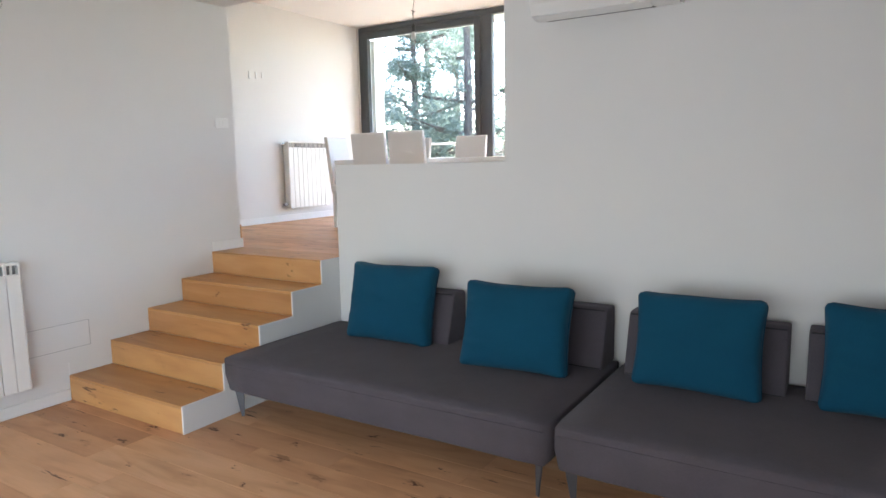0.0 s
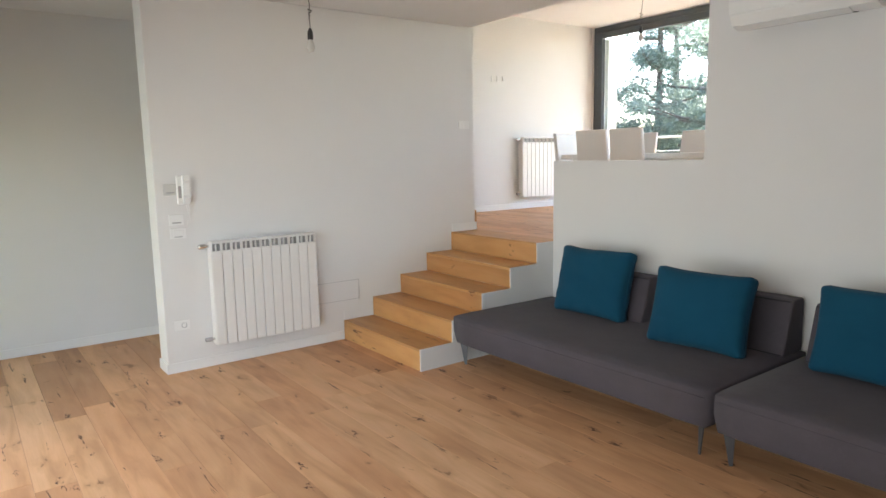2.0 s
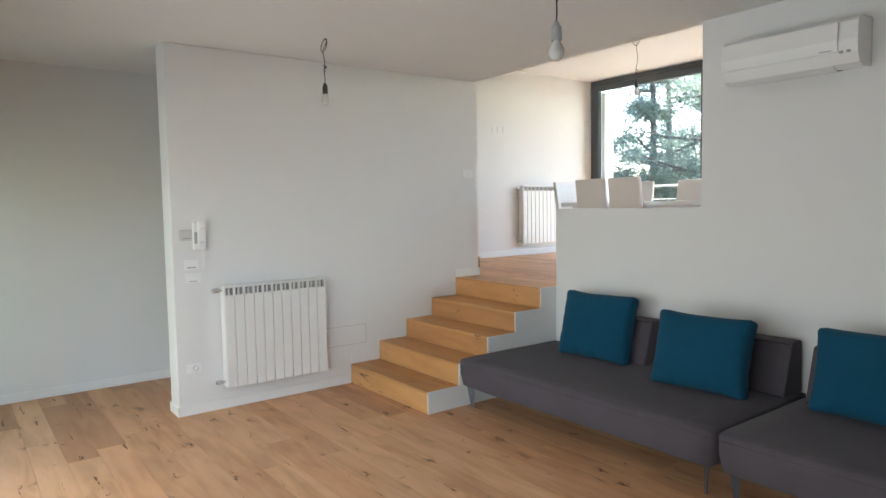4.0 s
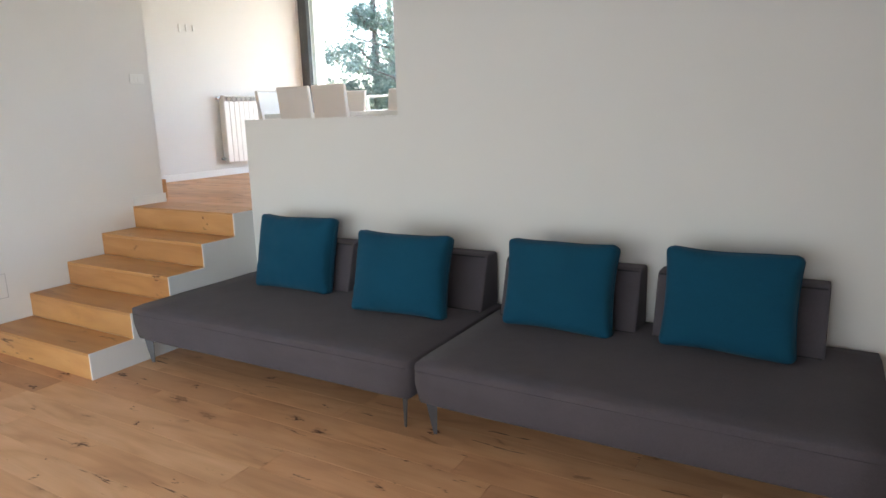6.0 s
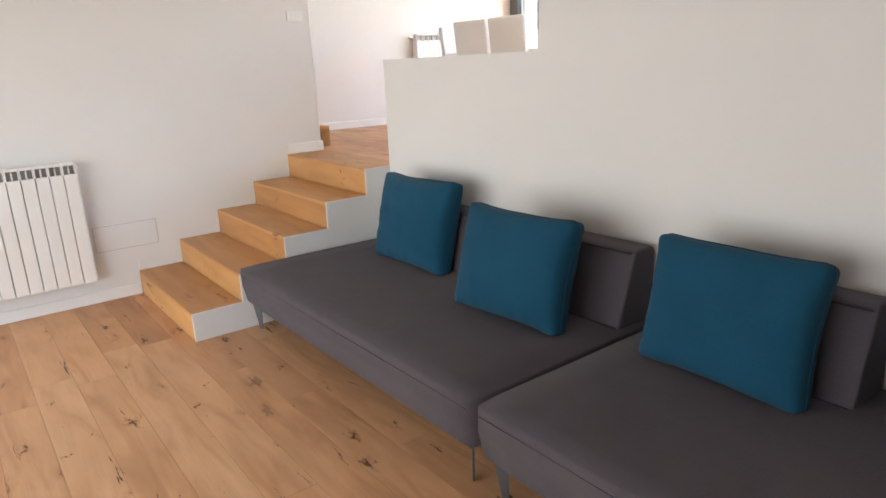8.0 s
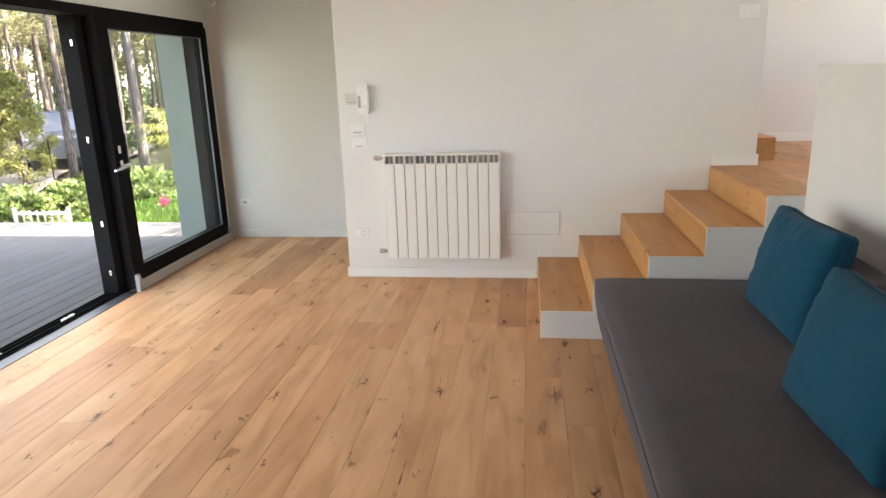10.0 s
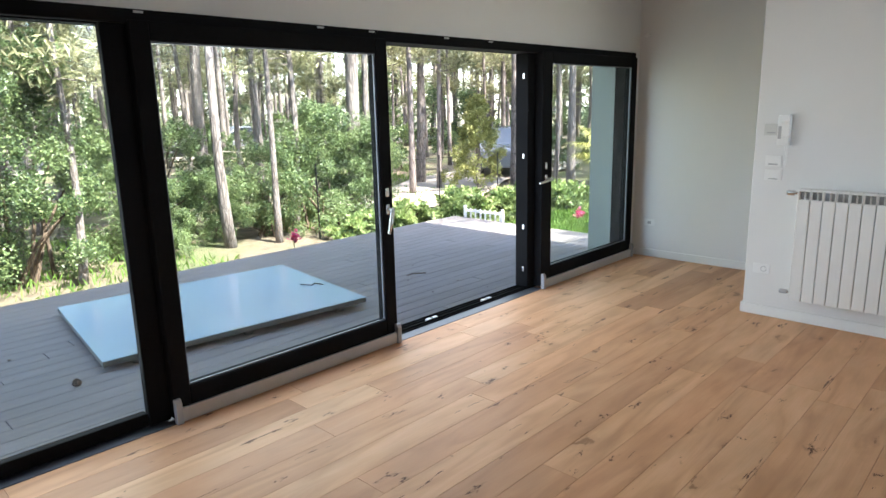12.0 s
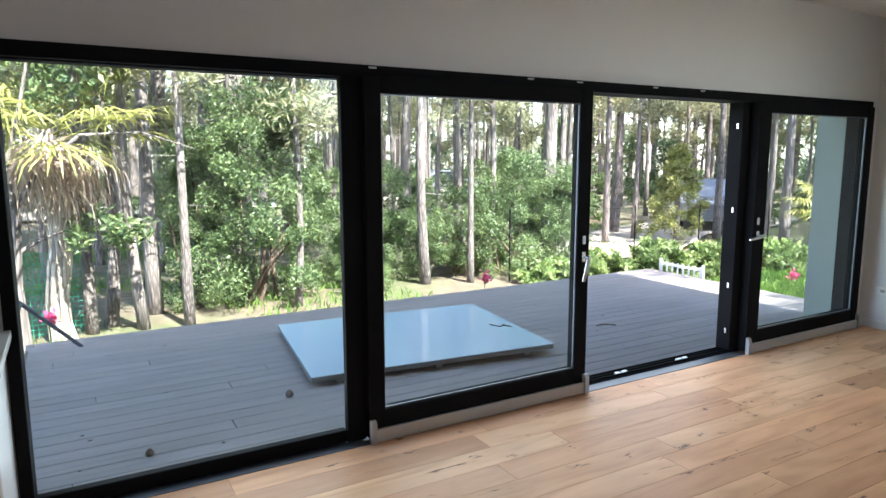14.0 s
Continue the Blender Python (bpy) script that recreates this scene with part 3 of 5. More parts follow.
# ---- radiators ----
def radiator(name, n, height, label):
    """Cast aluminium sections side by side along y, facing +x; the base's middle rear is the origin."""
    r = empty(name, label=label, category="radiator")
    pitch, d = 0.0803, 0.095
    L = n * pitch
    def section():
        bm = box(d - 0.022, d, 0.0026, pitch - 0.0026, 0.0, height - 0.075, 0.004, 2)
        add_box(bm, 0.026, d - 0.026, 0.034, 0.046, 0.03, height - 0.03, 0.002, 1)
        add_box(bm, 0.02, d - 0.0, 0.001, pitch - 0.001, height - 0.018, height, 0.005, 2)
        add_box(bm, d - 0.030, d - 0.006, pitch / 2 - 0.0018, pitch / 2 + 0.0018, height - 0.080, height - 0.016, 0.0008, 1)
        add_box(bm, d - 0.024, d, 0.001, 0.008, height - 0.080, height - 0.012, 0.002, 1)
        add_box(bm, d - 0.024, d, pitch - 0.008, pitch - 0.001, height - 0.080, height - 0.012, 0.002, 1)
        add_box(bm, 0.02, 0.06, 0.0, pitch, 0.03, 0.065, 0.006, 1)
        return bm
    first = part("section", section(), ENAMEL, r)
    for i in range(1, n):
        o = new("section", first.data)
        o.parent = r
        o.location = (0, i * pitch, 0)
    for y in (-0.006, L - 0.002):
        part("end_plate", box(0.004, d - 0.002, y, y + 0.008, 0.004, height - 0.012, 0.003, 1), ENAMEL, r)
    # added backing sheet: its grey stands for shade between sections and in the grille
    part("gap_shade_plate", box(d - 0.050, d - 0.030, 0.011, L - 0.011, 0.012, height - 0.020), SHADE_GREY, r, "grey plate standing in for the shade between the sections")
    v = part("valve", tube([(0.05, -0.002, height - 0.035), (0.05, -0.035, height - 0.035)], 0.011, 10), CHROME, r, "chrome thermostat valve")
    part("cap", moved(lathe([(0.0, 0), (0.019, 0.002), (0.022, 0.014), (0.020, 0.050), (0.012, 0.060), (0, 0.060)], 14), Matrix.Translation((0.05, -0.030, height - 0.035)) @ Matrix.Rotation(radians(90), 4, "X")), CHROME, v)
    low = part("lockshield", tube([(0.05, -0.002, 0.05), (0.05, -0.035, 0.05)], 0.010, 10), CHROME, r)
    part("lock_cap", moved(lathe([(0.0, 0), (0.017, 0.0), (0.017, 0.045), (0.013, 0.05), (0, 0.05)], 14), Matrix.Translation((0.05, -0.030, 0.05)) @ Matrix.Rotation(radians(90), 4, "X")), GREY_PLASTIC, low)
    part("bleed_plug", tube([(0.05, L, height - 0.04), (0.05, L + 0.018, height - 0.04)], 0.014, 10), ENAMEL, r)
    for z in (0.12, height - 0.15):
        for y in (0.16, L - 0.16):
            part("bracket", box(-0.013, 0.03, y - 0.012, y + 0.012, z, z + 0.03), ENAMEL, r)
    return r


rad = radiator("radiator", 11, 0.827, "white aluminium radiator of eleven sections on the wall")
rad.matrix_world = pose(XR + 0.012, 2.222, 0.185)
rad2 = radiator("radiator", 9, 0.84, "white aluminium radiator in the dining level")
rad2.matrix_world = pose(DX + 0.012, 7.07, DF + 0.165)


# ---- wall plates, intercom ----
def wall_plate(y, z, w, h, kind, label, finish=None):
    p = empty("wall_plate", label=label, category="switch plate")
    part("cover", box(XR + 0.0005, XR + 0.010, y - w / 2, y + w / 2, z - h / 2, z + h / 2, 0.003, 2), finish or PLASTIC, p)
    if kind == "switch":
        for k in (-1, 1):
            part("rocker", box(XR + 0.009, XR + 0.0135, y + k * 0.017 - 0.0155, y + k * 0.017 + 0.0155, z - 0.022, z + 0.022, 0.002, 1), PLASTIC, p)
    elif kind == "bar":
        part("slot", box(XR + 0.009, XR + 0.0115, y - w * 0.30, y + w * 0.30, z - 0.028, z - 0.018, 0.001, 1), GREY_PLASTIC, p)
    elif kind == "thermostat":
        part("panel", box(XR + 0.009, XR + 0.013, y - w * 0.32, y + w * 0.32, z - 0.02, z + 0.022, 0.002, 1), PLASTIC, p)
        part("slot", box(XR + 0.009, XR + 0.0115, y - w * 0.25, y + w * 0.25, z - 0.032, z - 0.025), GREY_PLASTIC, p)
    elif kind == "socket":
        part("rim", moved(lathe([(0, 0), (0.021, 0), (0.021, 0.004), (0.018, 0.004), (0.017, -0.004), (0, -0.004)], 18), pose(XR + 0.0095, y + 0.018, z, 0, 90, 0)), GREY_PLASTIC, p)
        for k in (-1, 1):
            part("pin_hole", moved(lathe([(0, 0), (0.0028, 0), (0.0028, 0.0012), (0, 0.0012)], 8), pose(XR + 0.0062, y + 0.018 + k * 0.009, z, 0, 90, 0)), DARK_PLASTIC, p)
    return p


wall_plate(2.005, 1.195, 0.11, 0.08, "bar", "white wall plate below the intercom")
wall_plate(2.012, 1.092, 0.12, 0.08, "thermostat", "white switch plate low under the intercom")
wall_plate(1.985, 0.37, 0.12, 0.075, "socket", "white double socket plate above the baseboard")
wall_plate(4.83, 1.945, 0.135, 0.08, "switch", "white two-gang light switch above the stairs")
wall_plate(1.975, 1.425, 0.10, 0.085, "bar", "pale grey plate beside the intercom handset", PALE_GREY)


def intercom():
    p = empty("intercom", label="white wall intercom with an upright handset", category="intercom")
    part("body", box(XR + 0.0005, XR + 0.030, 2.02, 2.11, 1.31, 1.53, 0.010, 3), PLASTIC, p)
    part("handset", prism([(XR + 0.030, 1.325), (XR + 0.062, 1.318), (XR + 0.066, 1.36), (XR + 0.050, 1.38), (XR + 0.050, 1.47), (XR + 0.066, 1.49), (XR + 0.062, 1.532), (XR + 0.030, 1.525)], "y", 2.058, 2.108), PLASTIC, p, "white plastic handset")
    part("speaker_grille", box(XR + 0.030, XR + 0.032, 2.028, 2.05, 1.36, 1.45), GREY_PLASTIC, p)
    cord = [(XR + 0.03, 2.09 + 0.012 * math.sin(i * 0.9), 1.318 - 0.16 * math.sin(math.pi * i / 12)) for i in range(13)]
    part("cord", tube(cord, 0.0025, 6), PLASTIC, p)
    return p


intercom()


def access_panel():
    p = empty("access_panel", label="flush white access panel low on the wall", category="panel")
    part("cover", box(XR + 0.0006, XR + 0.007, 3.145, 3.565, 0.357, 0.537, 0.002, 1), WALL, p)
    part("shadow_gap", ring(0, 0.42, 0, 0.18, 0, 0.0015, 0.003, bevel=0), GREY_PLASTIC, p).matrix_world = pose(XR + 0.0082, 3.145, 0.357, 0, 0, 90)
    return p


access_panel()
pl = empty("wall_plate", label="small white socket plate in the recess", category="switch plate")
part("cover", box(XB + 0.0005, XB + 0.010, 0.35, 0.465, 0.335, 0.405, 0.003, 2), PLASTIC, pl)
part("slot", box(XB + 0.009, XB + 0.0115, 0.39, 0.43, 0.355, 0.385, 0.001, 1), GREY_PLASTIC, pl)
pl = empty("cable_stub", label="row of capped wire ends on the dining wall", category="cable")
for i in range(3):
    part("wire_cap", box(DX + 0.0005, DX + 0.012, 6.58 + i * 0.10, 6.605 + i * 0.10, 2.61 + 0.012 * i, 2.70, 0.003, 1), PLASTIC, pl)
pl = empty("conduit_stub", label="short white pipe stub high in the recess", category="pipe")
part("stub", tube([(XB + 0.001, 0.30, 2.30), (XB + 0.001 + 0.06, 0.30, 2.30), (XB + 0.08, 0.36, 2.31)], 0.014, 8), PLASTIC, pl)


# ---- air conditioner ----
def air_conditioner():
    a = empty("air_conditioner", label="white wall-mounted split air conditioner below the ceiling", category="air conditioner")
    x0, x1, z0, z1 = -0.825, -0.012, 2.388, 2.672
    y = YS
    body = [(y - 0.002, z0 + 0.012), (y - 0.10, z0), (y - 0.165, z0 + 0.02), (y - 0.195, z0 + 0.075), (y - 0.205, z0 + 0.15), (y - 0.195, z1 - 0.03), (y - 0.16, z1 - 0.004), (y - 0.002, z1)]
    part("body", prism(body, "x", x0, x1), PLASTIC, a)
    part("front_panel", prism([(y - 0.1975, z0 + 0.085), (y - 0.207, z0 + 0.15), (y - 0.1985, z1 - 0.03), (y - 0.212, z1 - 0.032), (y - 0.219, z0 + 0.15), (y - 0.209, z0 + 0.085)], "x", x0 + 0.004, x1 - 0.10), PLASTIC, a)
    part("louvre", prism([(y - 0.108, z0 - 0.002), (y - 0.170, z0 + 0.018), (y - 0.173, z0 + 0.012), (y - 0.108, z0 - 0.009)], "x", x0 + 0.05, x1 - 0.14), PLASTIC, a)
    part("outlet", prism([(y - 0.03, z0 + 0.0072), (y - 0.10, z0 - 0.001), (y - 0.10, z0 - 0.003), (y - 0.03, z0 + 0.004)], "x", x0 + 0.05, x1 - 0.14), DARK_PLASTIC, a, "dark air outlet")
    for dx in (0.095, 0.055):
        part("indicator", box(x1 - dx, x1 - dx + 0.018, y - 0.206, y - 0.198, z0 + 0.075, z0 + 0.090), GREY_PLASTIC, a)
    part("badge", box(x1 - 0.20, x1 - 0.13, y - 0.2155, y - 0.2105, z0 + 0.095, z0 + 0.10), GREY_PLASTIC, a)
    return a


air_conditioner()


# ---- bare bulbs on their wires ----
def bulb(x, y, zc, zb, socket, label, loops=1.0, size=1.0):
    b = empty("hanging_bulb", label=label, category="light bulb")
    pts = []
    drop = zc - (zb + 0.16)
    for i in range(19):
        f = i / 18
        k = 0.022 * math.sin(f * 9 * loops) * (1 - f)
        pts.append((x + k, y + 0.018 * math.sin(f * 13 + 1) * (1 - f), zc - f * drop))
    part("wire", tube(pts, 0.0032, 6), DARK_PLASTIC if socket is not PLASTIC else GREY_PLASTIC, b)
    hook = [(x + 0.045 * math.cos(a), y + 0.01 * math.sin(a), zc - 0.055 + 0.05 * math.sin(a)) for a in [math.pi * k / 9 for k in range(-3, 15)]]
    part("hook", tube(hook, 0.0035, 6), DARK_PLASTIC, b)
    part("knot", tube([(x - 0.02, y, zb + 0.30), (x + 0.015, y + 0.01, zb + 0.285), (x - 0.012, y, zb + 0.265), (x + 0.006, y, zb + 0.25)], 0.005, 6), DARK_PLASTIC if socket is not PLASTIC else GREY_PLASTIC, b)
    s = size
    part("socket", moved(lathe([(0, 0.165), (0.008, 0.165), (0.013, 0.155), (0.0195 * s, 0.140), (0.0205 * s, 0.085), (0, 0.085)], 16), pose(x, y, zb)), socket, b, smooth=False)
    part("glass_bulb", moved(lathe([(0, 0.0), (0.012 * s, 0.002), (0.023 * s, 0.012), (0.0285 * s, 0.028), (0.028 * s, 0.044), (0.021 * s, 0.064), (0.014, 0.082), (0.013, 0.092), (0, 0.092)], 20), pose(x, y, zb)), GLOW, b, "frosted white bulb", smooth=True)
    return b


bulb(-2.97, 2.83, ZC, 2.40, DARK_PLASTIC, "bare bulb in a black socket on a kinked wire")
bulb(-0.40, 2.60, ZC, 2.235, GREY_PLASTIC, "bare bulb in a grey socket hanging from the ceiling", size=1.15)
bulb(-3.11, 6.84, DC, 2.84, DARK_PLASTIC, "bare bulb on a long thin wire over the dining table", loops=0.4)


# ---- sofas ----
def blanket(x0, x1, y0, y1, z0, z1, r, nx=22, ny=14, sag=0.0, seed=0):
    """An upholstered block: rounded edges, slightly crowned and uneven top."""
    bm = box(x0, x1, y0, y1, z0, z1)
    bmesh.ops.subdivide_edges(bm, edges=bm.edges[:], cuts=11, use_grid_fill=True)
    cx, cy, cz = (x0 + x1) / 2, (y0 + y1) / 2, (z0 + z1) / 2
    hx, hy, hz = (x1 - x0) / 2, (y1 - y0) / 2, (z1 - z0) / 2
    for v in bm.verts:
        p = v.co - Vector((cx, cy, cz))
        q = Vector((max(-hx + r, min(hx - r, p.x)), max(-hy + r, min(hy - r, p.y)), max(-hz + r, min(hz - r, p.z))))
        d = p - q
        if d.length > 1e-6:
            p = q + d.normalized() * min(d.length, r)
        if p.z > 0:
            p.z += sag * (1 - (p.x / hx) ** 2) * (1 - (p.y / hy) ** 2) + 0.004 * noise.noise(Vector((p.x * 3, p.y * 3, seed)))
        p.y += 0.006 * noise.noise(Vector((p.x * 2, p.z * 4, seed + 7))) if abs(p.y) > hy * 0.9 else 0
        low = max(0.0, -p.z / hz)
        p.x -= math.copysign(0.018 * low, p.x) if abs(p.x) > hx * 0.8 else 0
        p.y -= math.copysign(0.018 * low, p.y) if abs(p.y) > hy * 0.8 else 0
        v.co = p + Vector((cx, cy, cz))
    return bm


def sofa_leg(x, y, sx, sy):
    bm = bmesh.new()
    add_prism(bm, [(-0.006, 0.172), (0.05, 0.172), (0.018, 0.0), (0.0, 0.0)], "y", -0.004, 0.004)
    add_box(bm, -0.004, 0.045, -0.012, 0.012, 0.166, 0.172)
    return moved(bm, pose(x, y, 0) @ Matrix.Diagonal((sx, sy, 1, 1)) @ pose(0, 0, 0, 0, 0, 35))


def wedge(x0, x1, yb, z0, z1, lean):
    """A backrest block with an upright rear and a leaning front."""
    bm = bmesh.new()
    add_prism(bm, [(yb, z0), (yb, z1 - 0.02), (yb - 0.02, z1), (yb - 0.13, z1), (yb - 0.15, z1 - 0.015), (yb - 0.15 - lean, z0)], "x", x0, x1)
    edges = bm.edges[:]
    bmesh.ops.bevel(bm, geom=edges, offset=0.012, segments=2, profile=0.5, affect="EDGES")
    return bm


def sofa(x0, x1, label, rests):
    s = empty("sofa", label=label, category="sofa")
    part("seat", blanket(x0, x1, 3.71, YS - 0.02, 0.168, 0.398, 0.024, sag=0.008, seed=x0), SOFA, s, smooth=True)
    for x, y, sx, sy in ((x0 + 0.085, 3.785, -1, -1), (x1 - 0.085, 3.785, 1, -1), (x0 + 0.06, YS - 0.1, -1, 1), (x1 - 0.06, YS - 0.1, 1, 1)):
        part("leg", sofa_leg(x, y, sx, sy), LEG, s, "slim grey metal leg")
    part("seam", tube([(x0 + 0.02, 3.7085, 0.352), ((x0 + x1) / 2, 3.7075, 0.350), (x1 - 0.02, 3.7085, 0.352)], 0.0022, 6), SOFA, s, "stitched seam along the front")
    for a, b in rests:
        rest = part("backrest", wedge(a, b, YS - 0.025, 0.39, 0.732, 0.10), SOFA, s)
        part("piping", tube([(a + 0.012, YS - 0.185, 0.719), (b - 0.012, YS - 0.185, 0.719)], 0.004, 6), PIPING, rest)
        part("piping", tube([(a + 0.012, YS - 0.275, 0.402), (b - 0.012, YS - 0.275, 0.402)], 0.004, 6), PIPING, rest)
    return s


sofa(-2.499, -0.316, "wide charcoal fabric sofa module beside the stairs", [(-2.20, -1.37), (-1.13, -0.35)])
sofa(-0.291, 1.69, "wide charcoal fabric sofa module standing end to end", [(-0.225, 0.575), (0.66, 1.455)])


def cushion(x0, x1, y, z, lean, turn, label, seed, h=0.53):
    """A plump square cushion with dented edges and piping, leaning back."""
    w, t = abs(x1 - x0), 0.22
    c = empty("cushion", label=label, category="cushion", group="teal cushions on the sofas")
    n = 36
    bm = bmesh.new()
    def point(i, j, side):
        u, v = 2 * i / n - 1, 2 * j / n - 1
        fu, fv = 1 - abs(u) ** 3.0, 1 - abs(v) ** 3.0
        plump = (max(fu, 0) * max(fv, 0)) ** 0.55
        if abs(u) > 0.86 and abs(v) > 0.86:      # rounded corners
            cu, cv = abs(u) - 0.86, abs(v) - 0.86
            k = 0.14 / max(0.14, math.hypot(cu, cv))
            u, v = math.copysign(0.86 + cu * k, u), math.copysign(0.86 + cv * k, v)
        pull = 1 - 0.055 * (1 - v * v) * abs(u) ** 3
        pulv = 1 - 0.055 * (1 - u * u) * abs(v) ** 3
        rim = max(abs(u), abs(v)) ** 4
        along = v if abs(u) > abs(v) else u
        wob = 0.010 * noise.noise(Vector((u * 2.2, v * 2.2, seed))) + 0.020 * rim * noise.noise(Vector((along * 6.5, seed, u * v)))
        corner = (abs(u) * abs(v)) ** 2
        wob -= 0.012 * corner * max(0.0, noise.noise(Vector((math.atan2(v, u) * 9.0, seed * 3, 0.0)))) + 0.006 * abs(noise.noise(Vector((u * 1.6 + v, v * 3.2, seed + 2))))
        edge = 0.034
        return Vector((u * w / 2 * pull, side * (edge + (t / 2 - edge) * plump + wob * plump), (v * pulv + 1) * h / 2 + 0.010 * noise.noise(Vector((u, v * 2, seed + 5)))))
    grids = {}
    for side in (-1, 1):
        grids[side] = [[bm.verts.new(point(i, j, side)) for j in range(n + 1)] for i in range(n + 1)]
        for i in range(n):
            for j in range(n):
                g = grids[side]
                bm.faces.new((g[i][j], g[i + 1][j], g[i + 1][j + 1], g[i][j + 1]))
    loop = [(i, 0) for i in range(n)] + [(n, j) for j in range(n)] + [(n - i, n) for i in range(n)] + [(0, n - j) for j in range(n)]
    for (a, b), (d, e) in zip(loop, loop[1:] + loop[:1]):
        bm.faces.new((grids[-1][a][b], grids[-1][d][e], grids[1][d][e], grids[1][a][b]))
    bmesh.ops.recalc_face_normals(bm, faces=bm.faces[:])
    m = pose((x0 + x1) / 2, y, z, 0, 0, turn) @ pose(0, 0, 0, -lean, 0, 0)
    edge_pts = [m @ (point(a, b, 1) * 0.5 + point(a, b, -1) * 0.5) for a, b in loop[::2]]
    part("cover", moved(bm, m), TEAL, c, smooth=True)
    part("piping", tube(edge_pts + edge_pts[:1], 0.0045, 6, cap=False), TEAL, c)
    return c


cushion(-2.125, -1.46, 4.49, 0.392, 14, 1, "teal square cushion leaning on the backrest by the stairs", 1.0)
cushion(-1.12, -0.465, 4.325, 0.392, 15, 2, "teal square cushion with puckered top corners", 2.3, 0.505)
cushion(-0.145, 0.485, 4.45, 0.392, 13, -1, "teal square cushion with a dented side", 3.7, 0.50)
cushion(0.715, 1.34, 4.48, 0.392, 12, -2, "teal square cushion at the sofa's free end", 5.1, 0.51)


# ---- dining table and chairs ----
def dining_chair():
    c = empty("dining_chair", label="white leatherette dining chair with a tall straight back", category="chair", group="chairs round the dining table")
    part("seat", box(-0.22, 0.22, -0.22, 0.22, 0.40, 0.48, 0.02, 3), LEATHER, c)
    bm = bmesh.new()
    add_prism(bm, [(0.165, 0.38), (0.22, 0.38), (0.295, 1.00), (0.287, 1.012), (0.262, 1.012), (0.25, 1.00)], "x", -0.205, 0.205)
    bmesh.ops.bevel(bm, geom=bm.edges[:], offset=0.010, segments=2, profile=0.5, affect="EDGES")
    part("backrest", bm, LEATHER, c)
    for sx in (-1, 1):
        for y0, y1 in ((-0.195, -0.155), (0.175, 0.215)):
            part("leg", box(sx * 0.175 - 0.02, sx * 0.175 + 0.02, y0, y1, 0.0, 0.40, 0.004, 1), LEATHER, c)
    return c


ch = dining_chair()
ch.matrix_world = pose(-2.865, 6.57, DF, 0, 0, 180)
for x, y, a in ((-3.34, 6.58, 182), (-3.80, 7.62, 2), (-3.0, 7.55, -2), (-3.95, 6.88, 98), (-2.22, 7.58, 0)):
    copy_thing(ch, pose(x, y, DF, 0, 0, a))


def dining_table():
    t = empty("dining_table", label="white dining table with a thick top and square legs", category="table")
    part("tabletop", box(-4.0, -1.9, 6.55, 7.45, DF + 0.70, DF + 0.75, 0.006, 2), TRIM, t)
    part("apron", box(-3.9, -2.0, 6.65, 7.35, DF + 0.62, DF + 0.699), TRIM, t)
    for x in (-3.9, -2.17):
        for y in (6.63, 7.30):
            part("leg", box(x, x + 0.07, y, y + 0.07, DF, DF + 0.62, 0.004, 1), TRIM, t)
    return t


dining_table()


# ---- kitchen end beside the window ----
def kitchen():
    k = empty("kitchen_base_unit", label="white kitchen base unit beside the glass front", category="cabinet")
    part("body", box(1.865, 3.3, YW + 0.016, 0.79, 0.10, 0.86, 0.002, 1), TRIM, k)
    part("plinth", box(1.93, 3.28, YW + 0.02, 0.75, 0.0, 0.10), TRIM, k)
    for i in range(2):
        d = part("door", box(1.867 + i * 0.70, 1.867 + i * 0.70 + 0.693, 0.791, 0.811, 0.11, 0.855, 0.002, 1), TRIM, k)
        part("handle", box(1.93 + i * 0.70, 2.08 + i * 0.70, 0.812, 0.83, 0.80, 0.812, 0.003, 1), CHROME, d)
    tagged(part("kitchen_worktop", box(1.832, 3.32, YW + 0.016, 0.83, 0.861, 0.901, 0.004, 2), COUNTER), "grey stone worktop on the white kitchen unit", "worktop")


kitchen()


# ---- outdoors ----
GZ = -0.32


def ground_height(x, y):
    """Almost level, a little uneven, falling gently away from the terrace."""
    d = max(0.0, -y - 3.0)
    return GZ - 0.010 * d + 0.06 * noise.noise(Vector((x * 0.25, y * 0.25, 3.0)))


def ground():
    bm = bmesh.new()
    xs = [-400, -120, -60] + [-40 + 2 * i for i in range(36)] + [45, 90, 400]
    ys = [-400, -120, -70] + [-50 + 2 * i for i in range(31)] + [30, 80, 400]
    g = [[bm.verts.new((x, y, ground_height(x, y) if abs(x) < 60 and -60 < y < 0 else GZ - 0.45 if y < 0 else GZ - 0.4)) for y in ys] for x in xs]
    for i in range(len(xs) - 1):
        for j in range(len(ys) - 1):
            bm.faces.new((g[i][j], g[i + 1][j], g[i + 1][j + 1], g[i][j + 1]))
    return structure("ground", bm, SOIL, "dry woodland ground with patches of grass", "ground")


ground()


def strip(name, pts, width, z, material, label, category):
    """A flat band that follows the ground along a line."""
    bm = bmesh.new()
    rows = []
    for i, (x, y) in enumerate(pts):
        a, b = Vector(pts[max(0, i - 1)]), Vector(pts[min(len(pts) - 1, i + 1)])
        d = (b - a).normalized()
        n = Vector((-d.y, d.x)) * width / 2
        rows.append([bm.verts.new((x + s * n.x, y + s * n.y, ground_height(x + s * n.x, y + s * n.y) + z)) for s in (-1, -0.5, 0, 0.5, 1)])
    for r0, r1 in zip(rows, rows[1:]):
        for k in range(4):
            bm.faces.new((r0[k], r0[k + 1], r1[k + 1], r1[k]))
    return structure(name, bm, material, label, category)


